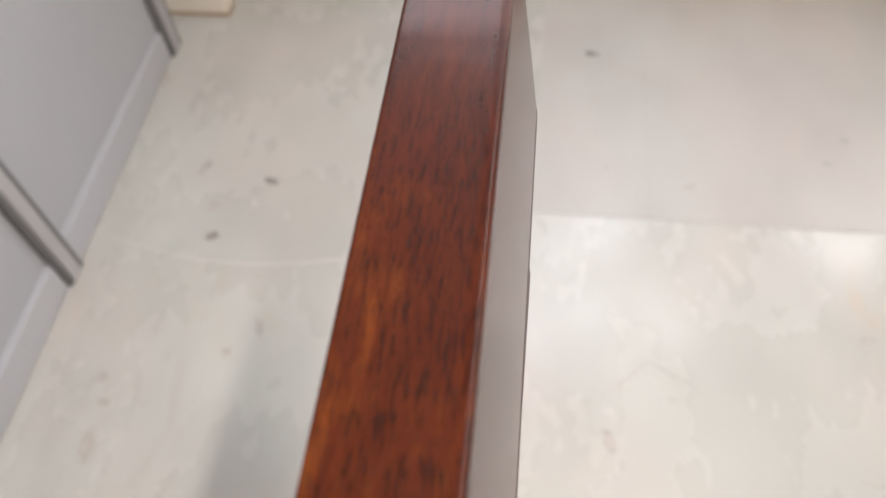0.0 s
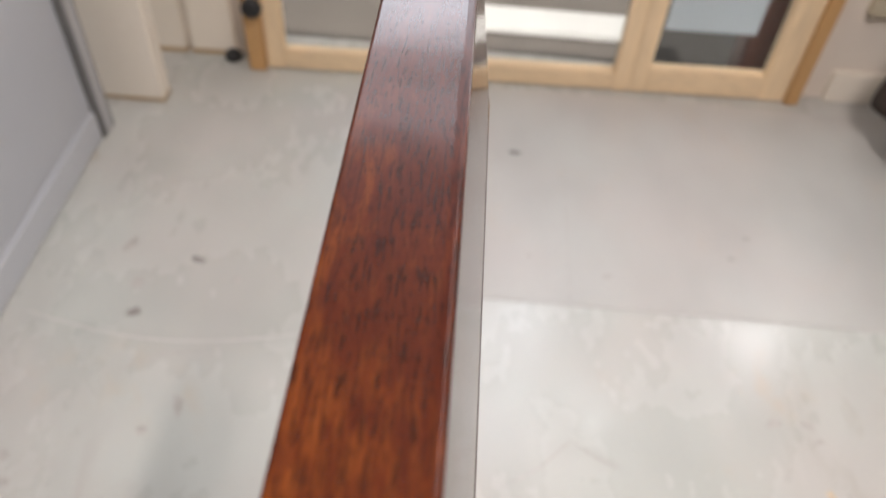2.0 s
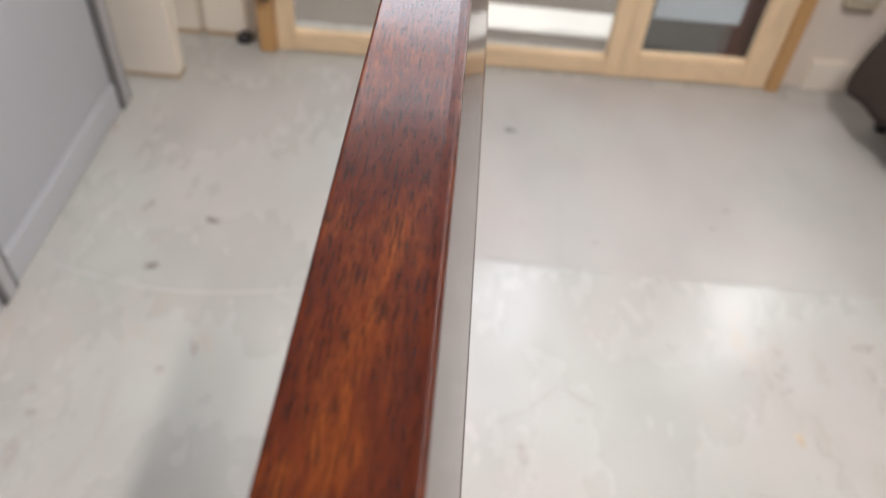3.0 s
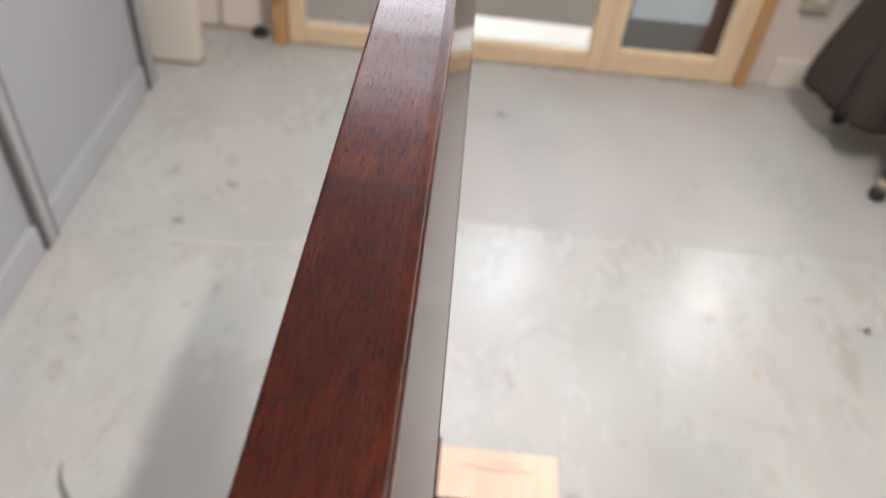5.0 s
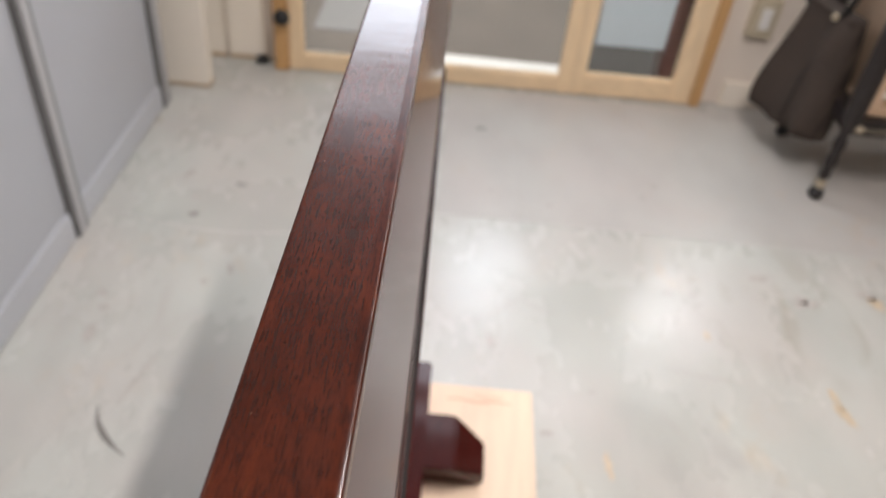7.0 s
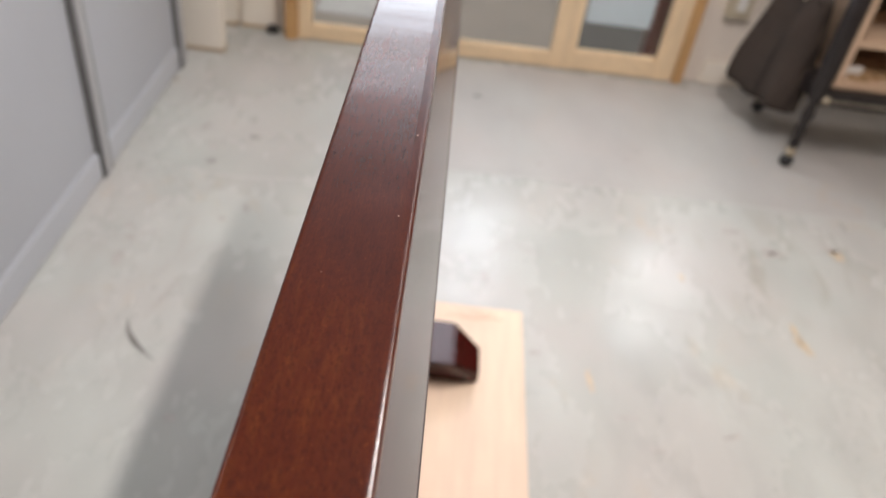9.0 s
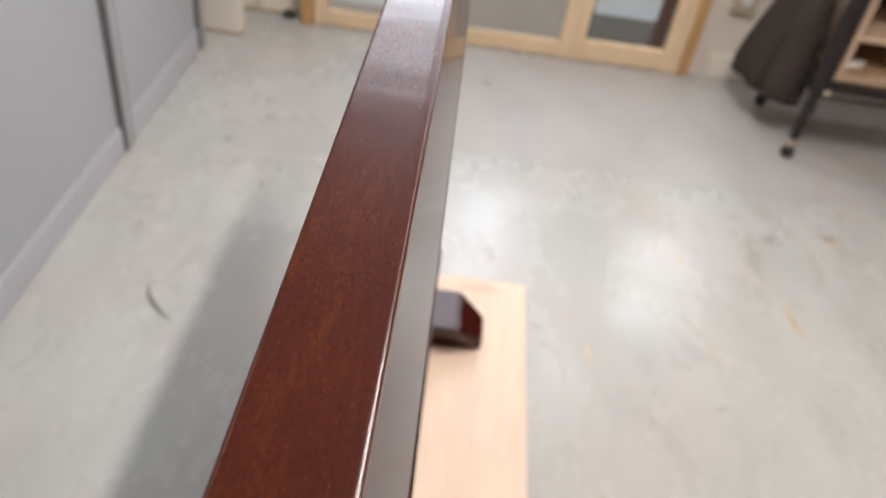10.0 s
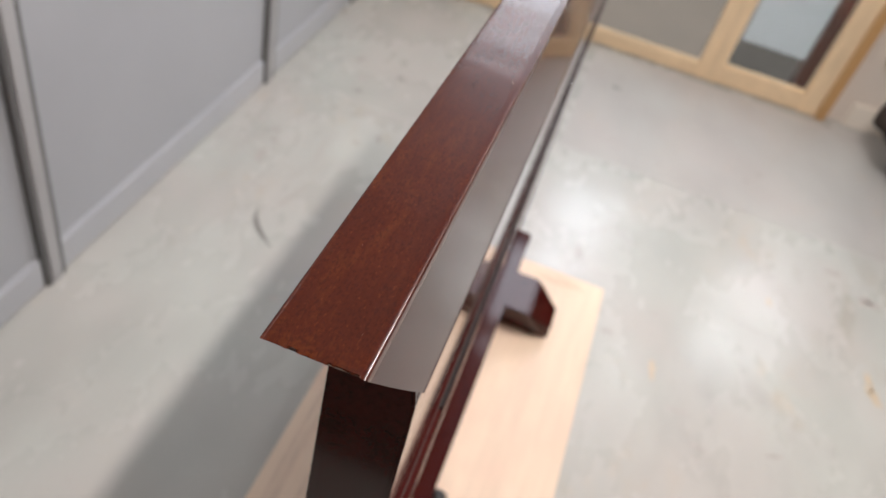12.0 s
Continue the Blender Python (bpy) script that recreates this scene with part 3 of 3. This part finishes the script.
def ribbon(name, points, widths, material, z=0.0008, parent=floor):
    bm = bmesh.new()
    left, right = [], []
    for i, (p, w) in enumerate(zip(points, widths)):
        a, b = Vector(points[max(i - 1, 0)]), Vector(points[min(i + 1, len(points) - 1)])
        d = (b - a).normalized()
        n = Vector((-d.y, d.x)) * w / 2
        left.append(bm.verts.new((p[0] + n.x, p[1] + n.y, z)))
        right.append(bm.verts.new((p[0] - n.x, p[1] - n.y, z)))
    for i in range(len(points) - 1):
        bm.faces.new((left[i], right[i], right[i + 1], left[i + 1]))
    bmesh.ops.recalc_face_normals(bm, faces=bm.faces)
    return part(name, bm, material, parent)


arc = []
for k in range(15):
    q = k / 14
    arc.append((-0.654 + 0.012 * q + 0.088 * q * q, 0.214 - 0.125 * q + 0.004 * q * q))
ribbon("scratch", arc, [0.003 + 0.013 * math.sin(math.pi * min(1, k / 14)) ** 2 * (0.3 + k / 14) for k in range(15)], M_GOUGE)
ribbon("scratch", [(-0.88 + 0.042 * k, 0.888 - 0.045 * math.sin(math.pi * k / 14)) for k in range(15)], [0.004] * 15, M_PALE)

# hairline scratches in the paint
for line in (((0.152, 0.585), (0.220, 0.628), (0.284, 0.693)), ((0.284, 0.693), (0.330, 0.662), (0.377, 0.643)), ((0.640, 0.492), (0.740, 0.474), (0.850, 0.466)),
             ((0.612, 0.345), (0.640, 0.305), (0.664, 0.272)), ((1.150, 0.700), (1.160, 0.660), (1.178, 0.625)), ((-0.640, 0.760), (-0.560, 0.810), (-0.470, 0.830))):
    run = []
    for (xa, ya), (xb, yb) in zip(line, line[1:]):
        run += [(xa + (xb - xa) * k / 4, ya + (yb - ya) * k / 4) for k in range(4)]
    run.append(line[-1])
    ribbon("scratch", run, [0.0012 + 0.0022 * math.sin(math.pi * (k + 0.3) / 9) for k in range(len(run))], M_STAIN_L)

# ---- the standing screen ----
screen = empty("standing_screen", pose(0, 0, 0), "dark lacquered mahogany standing screen on a plywood board", "room screen")


def rail_section():
    """Half-open outline of the rail's section, from the lower left over the top to the lower right."""
    pts = [(-0.0130, 1.1345), (-0.0158, 1.1375), (-0.0180, 1.145), (-0.0192, 1.157), (-0.0196, 1.175), (-0.0196, 1.195), (-0.0195, 1.2118)]
    r = 0.0010
    pts += [(-0.0195 + r - r * math.cos(a), 1.213 - r + r * math.sin(a)) for a in (0.4, 0.8, 1.2)]
    pts += [(-0.0180 + 0.0345 * k / 50, 1.213) for k in range(51)]
    r = 0.0011
    pts += [(0.0190 - r + r * math.sin(a), 1.213 - r + r * math.cos(a)) for a in (0.35, 0.7, 1.05, 1.4)]
    pts += [(0.0191, 1.2095), (0.0193, 1.206)]
    pts += [(0.0193 + 0.0137 * f, 1.206 - 0.074 * f) for f in (0.333, 0.667, 0.98)] + [(0.0334, 1.1318), (0.0332, 1.1305)]
    return pts


def widen(x, y):
    """The rail is a little wider in the middle and at its near end than at its far end."""
    bow = (y + 0.45) ** 2
    left, top, low = 0.0154 - 0.0056 * y + 0.0041 * bow, 0.0212 - 0.0047 * bow, 0.0323 - 0.0029 * y - 0.0044 * bow
    if x < 0:
        return left / 0.0195
    if x <= 0.0193:
        return top / 0.0193
    return (top + (low - top) * (x - 0.0193) / 0.0137) / x


def prism(name, outline, y0, y1, material, parent, bevel=0.0015, label="", near=0.0, far=0.0):
    """An outline of (x, z) pairs drawn out along y."""
    bm = bmesh.new()
    a = [bm.verts.new((x + (near if x > 0 else 0), y0, z)) for x, z in outline]
    b = [bm.verts.new((x + (far if x > 0 else 0), y1, z)) for x, z in outline]
    n = len(outline)
    for i in range(n):
        bm.faces.new((a[i], a[(i + 1) % n], b[(i + 1) % n], b[i]))
    bm.faces.new(a[::-1])
    bm.faces.new(b)
    bmesh.ops.recalc_face_normals(bm, faces=bm.faces)
    if bevel:
        bmesh.ops.bevel(bm, geom=bm.edges[:], offset=bevel, segments=2, affect="EDGES", clamp_overlap=True)
    return part(name, bm, material, parent, label)


def rail_bm():
    """Top rail: flat top, sides leaning outwards below, ends cut back, the far end rounded over, the near end chipped."""
    bm = bmesh.new()
    pts = rail_section()
    rings = []
    stations = [0.0, 0.0012, 0.004] + [0.02 + 0.98 * k / 40 for k in range(41)]
    for s in stations:
        ring = []
        for x, z in pts:
            d = max(0.0, (1.213 - z) / 0.078)
            chip = 0.0
            if s < 0.001 and z > 1.211:
                chip = 0.0011 * max(0.0, noise.noise(Vector((x * 420, 3.1, 0))) + 0.15)
                if 0.004 < x < 0.0165:
                    chip += 0.0026 * abs(noise.noise(Vector((x * 900, 9.7, 0)))) + 0.0004
                if -0.010 < x < -0.007:
                    chip += 0.0016
            ya = -1.071 + (0.058 + 0.16 * max(0.0, x)) * d + chip
            yb = 0.250 - 0.011 * d ** 1.4
            y = ya + (yb - ya) * s
            ring.append(bm.verts.new((x * widen(x, y), y, z - chip * 0.5)))
        rings.append(ring)
    for k in range(1, 11):
        th = radians(9 * k)
        ring = []
        for x, z in pts:
            d = max(0.0, (1.213 - z) / 0.078)
            w = max(0.0, 1 - d * 1.6)
            y = 0.250 - 0.011 * d ** 1.4 + 0.0060 * (1 - min(1.0, abs(x) / 0.0205) ** 11 * w) * math.sin(th)
            ring.append(bm.verts.new((x * widen(x, 0.250) * (1 - 0.07 * (1 - math.cos(th)) ** 2), y, z - 0.0030 * (1 - math.cos(th)) ** 1.7 * w)))
        rings.append(ring)
    for a, b in zip(rings, rings[1:]):
        for i in range(len(pts) - 1):
            bm.faces.new((a[i], a[i + 1], b[i + 1], b[i]))
        bm.faces.new((a[-1], a[0], b[0], b[-1]))
    bm.faces.new(rings[0][::-1])
    bm.faces.new(rings[-1])
    bmesh.ops.recalc_face_normals(bm, faces=bm.faces)
    bm.normal_update()
    for edge in bm.edges:
        if len(edge.link_faces) == 2 and edge.calc_face_angle() > 0.6:
            edge.smooth = False
    return bm


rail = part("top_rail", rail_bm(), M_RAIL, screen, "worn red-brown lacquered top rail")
rail.data.materials.append(M_DARK)
rail.data.materials.append(M_EDGE)
for p in rail.data.polygons:
    p.material_index = 1 if p.center.z < 1.2055 else (2 if abs(p.normal.x) > 0.05 or p.center.x > 0.0156 else 0)
    p.use_smooth = len(p.vertices) == 4 and abs(p.normal.y) < 0.9 and p.center.z > 1.2055
SPECK = random.Random(11)
for k in range(9):
    x, y = SPECK.uniform(-0.015, 0.016), -1.065 + 0.55 * SPECK.random() ** 1.6
    if k == 0:
        x, y = 0.0165, -0.78
    if k == 1:
        x, y = 0.0140, -0.84
    r = SPECK.uniform(0.00010, 0.0002) * (2.4 if k < 2 else 1.0)
    bm = bmesh.new()
    bm.faces.new([bm.verts.new((x + r * math.cos(a) * 0.8, y + r * 1.6 * math.sin(a), 1.21325)) for a in [j * 1.0472 for j in range(6)]])
    part("nick", bm, M_NICK, rail)

prism("post", [(-0.013, 0.268), (-0.013, 1.185), (0.0225, 1.185), (0.0330, 1.131), (0.0332, 0.268)], -1.015, -0.956, M_DARK, screen)
prism("post", [(-0.016, 0.268), (-0.016, 1.136), (0.0275, 1.136), (0.0282, 1.131), (0.0312, 1.120), (0.0315, 0.268)], 0.115, 0.170, M_DARK, screen)
prism("frieze", [(-0.012, 0.9555), (-0.012, 1.136), (0.0318, 1.136), (0.0324, 1.131), (0.0346, 0.9555)], -1.0115, 0.1145, M_DARK, screen, 0.0008, near=0.0006, far=-0.0032)
prism("mid_rail", [(-0.016, 0.820), (-0.016, 0.955), (0.0360, 0.955), (0.0366, 0.953), (0.0366, 0.942), (0.0400, 0.941), (0.0408, 0.940), (0.0408, 0.820)], -1.0100, 0.1145, M_DARK, screen, 0.002, near=0.0018, far=-0.0072)
# no real gap: a black strip on the ledge paints its shade
prism("gap_strip", [(0.0364, 0.9400), (0.0364, 0.9448), (0.0398, 0.9448), (0.0398, 0.9400)], -0.87, 0.1140, M_GAP_SHADE, screen, 0.0, "black strip in place of the shaded gap along the middle rail", near=0.0007, far=-0.0072)
box("panel", -0.008, 0.0280, -0.9555, 0.1145, 0.325, 0.8195, M_DARK, screen, 0.001)
box("strut", -0.018, 0.028, -0.50, -0.33, 0.268, 0.3245, M_DARK, screen, 0.002)
box("base_beam", -0.062, 0.062, -1.09, 0.20, 0.192, 0.268, M_DARK, screen, 0.005)
part("bolt", move(lathe_bm([(0.016, 0.0), (0.018, 0.008), (0.016, 0.020), (0.008, 0.025)], 16), pose(0.062, -0.52, 0.222, 0, 90, 0)), M_BLACK, screen, smooth=True)


def foot_bm(yc):
    bm = bmesh.new()
    prof = [(-0.178, 0.131), (-0.178, 0.168), (-0.118, 0.214), (0.118, 0.214), (0.178, 0.168), (0.178, 0.131)]
    a = [bm.verts.new((x, yc - 0.066 + (0.030 if abs(x) > 0.15 else 0), z)) for x, z in prof]
    b = [bm.verts.new((x, yc + 0.062 - (0.024 if abs(x) > 0.15 else 0), z)) for x, z in prof]
    n = len(a)
    for i in range(n):
        bm.faces.new((a[i], b[i], b[(i + 1) % n], a[(i + 1) % n]))
    bm.faces.new(a)
    bm.faces.new(b[::-1])
    bmesh.ops.recalc_face_normals(bm, faces=bm.faces)
    bmesh.ops.bevel(bm, geom=bm.edges[:], offset=0.004, segments=2, affect="EDGES")
    return bm


part("foot", foot_bm(0.056), M_DARK, screen)
part("foot", foot_bm(-0.95), M_DARK, screen)

# board under it
board = box("plywood_board", -0.245, 0.283, -1.30, 0.262, 0.112, 0.131, M_PLY, bevel=0.002)
tagged(board, "pale plywood board lying on two timber bearers", "board")
ribbon("grain_mark", [(0.10 + 0.0125 * k, 0.222 + 0.003 * math.sin(k * 0.9)) for k in range(12)], [0.002 + 0.005 * math.sin(math.pi * k / 11) for k in range(12)], M_KNOT, 0.1313, board)
ribbon("grain_mark", [(0.15 + 0.008 * k, 0.236 + 0.002 * math.sin(k)) for k in range(10)], [0.001 + 0.003 * math.sin(math.pi * k / 9) for k in range(10)], M_KNOT, 0.1313, board)
for k, (x, wide) in enumerate(((-0.214, 0.010), (-0.196, 0.016), (-0.160, 0.008))):
    ribbon("grain_mark", [(x + 0.005 * math.sin(j * 0.8 + k), -1.10 + 0.112 * j) for j in range(12)], [wide * (0.3 + 0.7 * math.sin(math.pi * (j + 0.5) / 12)) for j in range(12)], M_GRAIN, 0.1313, board)
for y in (0.10, -1.1):
    b = box("timber_bearer", -0.22, 0.26, y - 0.045, y + 0.045, 0.0, 0.112, M_PINE, bevel=0.003)
    tagged(b, "pine bearer under the plywood board", "timber", "bearers under the board")

# ---- cart with bag ----
cart = empty("serving_cart", pose(0, 0, 0), "black wrought iron cart with wooden crates on its shelf", "cart")
CX0, CX1, CY0, CY1 = 1.285, 1.90, 1.325, 1.72
for x in (CX0, CX1):
    for y in (CY0, CY1):
        leg = part("leg", move(lathe_bm([(0.013, 0.075), (0.019, 0.095), (0.013, 0.115), (0.021, 0.145), (0.015, 0.175), (0.022, 0.21), (0.015, 0.245), (0.020, 0.28),
                                         (0.030, 0.315), (0.032, 0.36), (0.032, 0.50), (0.028, 0.84)], 14), pose(x, y, 0)), M_IRON, cart, smooth=True)
        part("ferrule", move(lathe_bm([(0.014, 0.045), (0.018, 0.055), (0.017, 0.07), (0.011, 0.078)], 14), pose(x, y, 0)), M_BRASS, leg, smooth=True)
        part("caster", move(lathe_bm([(0.008, 0.001), (0.021, 0.008), (0.025, 0.022), (0.021, 0.037), (0.010, 0.046)], 14), pose(x, y, 0)), M_BLACK, leg, smooth=True)
        part("rosette", move(lathe_bm([(0.014, 0), (0.011, 0.005), (0.005, 0.009)], 12), pose(x + (0.032 if x == CX0 else -0.032), y - 0.0125, 0.272, 90)), M_BRASS, leg)
box("shelf", CX0 - 0.01, CX1 + 0.01, CY0 - 0.012, CY1 + 0.012, 0.290, 0.306, M_IRON, cart, 0.002)
box("apron", CX0 + 0.014, CX1 - 0.014, CY0 - 0.012, CY0 - 0.006, 0.252, 0.2895, M_IRON, cart, 0.001)
box("apron", CX0 - 0.008, CX0 - 0.002, CY0 + 0.014, CY1 - 0.014, 0.252, 0.2895, M_IRON, cart, 0.001)
for k in range(26):
    part("stud", move(lathe_bm([(0.0048, 0), (0.003, 0.003)], 8), pose(CX0 + 0.055 + k * 0.02, CY0 - 0.012, 0.272, 90)), M_PLATE, cart)
box("top_shelf", CX0 - 0.01, CX1 + 0.01, CY0 - 0.012, CY1 + 0.012, 0.84, 0.856, M_IRON, cart, 0.002)

crate = empty("wooden_crate", pose(0, 0, 0), "open-fronted pale wooden crate with dark inside", "crate")
X0, X1, Y0, Y1, Z0 = 1.330, 1.82, 1.345, 1.69, 0.3065
box("bottom", X0, X1, Y0, Y1, Z0, Z0 + 0.022, M_CRATE, crate)
box("side", X0, X0 + 0.022, Y0 + 0.0125, Y1, Z0 + 0.0225, 0.66, M_CRATE_SHADE, crate)
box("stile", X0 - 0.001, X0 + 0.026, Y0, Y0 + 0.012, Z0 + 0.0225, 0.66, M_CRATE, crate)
box("side", X1 - 0.022, X1, Y0, Y1, Z0 + 0.0225, 0.66, M_CRATE_SHADE, crate)
box("divider", X0 + 0.0225, X1 - 0.0225, Y0, Y1 - 0.02, 0.455, 0.475, M_CRATE, crate)
box("top", X0, X1, Y0, Y1, 0.6605, 0.682, M_CRATE, crate)
# back board in a far darker brown than the rest of the crate
box("back", X0 + 0.0225, X1 - 0.0225, Y1 - 0.016, Y1 - 0.001, Z0 + 0.0225, 0.66, M_DARKIN, crate)

# contents of the crate
roll = part("paper_roll", move(lathe_bm([(0.014, 0), (0.016, 0.004), (0.016, 0.09), (0.014, 0.094)], 14), pose(1.36, 1.40, Z0 + 0.039, 0, 90, 20)), M_PAPER, None, smooth=True)
tagged(roll, "small white paper roll lying in the crate", "paper roll")
for k in range(3):
    hank = part("twine_hank", tube_bm([(1.43 + 0.05 * k + 0.03 * math.cos(a), 1.40 + 0.03 * math.sin(a) + 0.02 * k, Z0 + 0.031 + 0.002 * math.sin(3 * a)) for a in [j * 0.35 for j in range(19)]], 0.008, 6), M_CORD, None, smooth=True)
    tagged(hank, "loose brown hank of twine in the crate", "twine", "hanks of twine")

bag = empty("tote_bag", pose(0, 0, 0), "dark brown canvas tote bag hanging on the cart", "bag")


def bag_bm():
    """A limp tote, wide at the base and pinched at the top."""
    bm = bmesh.new()
    rings = []
    ax, ay = 0.35, -0.937
    for k in range(15):
        s = k / 14
        z = 0.150 + 0.400 * s
        hw = 0.164 - 0.046 * s
        hd = (0.075 - 0.055 * s) * (0.8 + 0.2 * min(1, s * 8))
        cx, cy = 1.211 + 0.02 * s, 1.584
        ring = []
        for i in range(40):
            a = 2 * math.pi * i / 40
            c, q = math.cos(a), math.sin(a)
            u = hw * math.copysign(abs(c) ** 0.45, c)
            v = hd * math.copysign(abs(q) ** 0.6, q)
            v += noise.noise(Vector((u * 18, v * 10, z * 4))) * 0.020 + 0.006 * math.sin(u * 55 + z * 9)
            ring.append(bm.verts.new((cx + u * ax + v * ay, cy + u * ay - v * ax, z + 0.010 * noise.noise(Vector((u * 9, v * 9, 2))))))
        rings.append(ring)
    for a, b in zip(rings, rings[1:]):
        for i in range(40):
            bm.faces.new((a[i], a[(i + 1) % 40], b[(i + 1) % 40], b[i]))
    bm.faces.new(rings[0][::-1])
    inner = [bm.verts.new((v.co.x * 0.9 + 1.205 * 0.1, v.co.y * 0.9 + 1.605 * 0.1, v.co.z - 0.05)) for v in rings[-1]]
    for i in range(40):
        bm.faces.new((rings[-1][i], rings[-1][(i + 1) % 40], inner[(i + 1) % 40], inner[i]))
    bm.faces.new(inner)
    bmesh.ops.recalc_face_normals(bm, faces=bm.faces)
    return bm


def bag_side(s, u, out=0.004):
    """A point on the bag's room-facing side: s from base to top, u across."""
    v = (0.075 - 0.055 * s) * (0.8 + 0.2 * min(1, s * 8)) + out
    return 1.211 + 0.02 * s + u * 0.35 + v * -0.937, 1.584 - u * 0.937 - v * 0.35, 0.150 + 0.400 * s


part("body", bag_bm(), M_BAG, bag, smooth=True)
part("seam", tube_bm([bag_side(0.04 + 0.92 * k / 12, 0.035 + 0.004 * math.sin(k), 0.002) for k in range(13)], 0.003, 6), M_STRAP, bag, smooth=True)
part("hem", tube_bm([bag_side(0.97, 0.104 - 0.208 * k / 12, 0.003) for k in range(13)], 0.008, 6), M_BAG, bag, smooth=True)
part("strap", tube_bm([(1.175, 1.68, 0.52), (1.19, 1.66, 0.62), (1.23, 1.55, 0.74), (1.262, 1.40, 0.83), (1.268, 1.345, 0.845)], 0.011, 8), M_STRAP, bag, smooth=True)
part("strap", tube_bm([(1.225, 1.53, 0.52), (1.235, 1.50, 0.62), (1.255, 1.42, 0.74), (1.266, 1.35, 0.845)], 0.011, 8), M_STRAP, bag, smooth=True)
part("pull_ring", move(lathe_bm([(0.010, 0), (0.012, 0.004), (0.010, 0.008)], 12), pose(1.205, 1.53, 0.535, 80)), M_BRASS, bag)

# wall box and door-side details
outlet = far_box("wall_outlet", 1.668, 1.762, 0.004, 0.0395, 0.292, 0.435, M_PLATE, bevel=0.004)
tagged(outlet, "beige surface-mounted outlet box on the wall", "outlet")
far_box("cover", 1.698, 1.735, -0.004, 0.0035, 0.325, 0.405, M_PAPER, outlet, 0.002, "white outlet cover")

stop = part("floor_stop", move(lathe_bm([(0.026, 0.0), (0.026, 0.010), (0.021, 0.020), (0.012, 0.027)], 18), pose(-0.682, 1.872, 0.0)), M_BLACK, None, smooth=True)
tagged(stop, "low black rubber stop on the floor", "door stop")

# lamp housings, all out of view
for x, y0, y1, watts, width in STRIPS:
    lamp = empty("ceiling_light", pose(x, (y0 + y1) / 2, 2.5), "unseen white strip light under the ceiling", "ceiling light", "ceiling strip lights")
    h = (y1 - y0) / 2
    box("housing", -width / 2 - 0.04, width / 2 + 0.04, -h, h, 0.006, 0.1195, M_LAMP, lamp, 0.004)
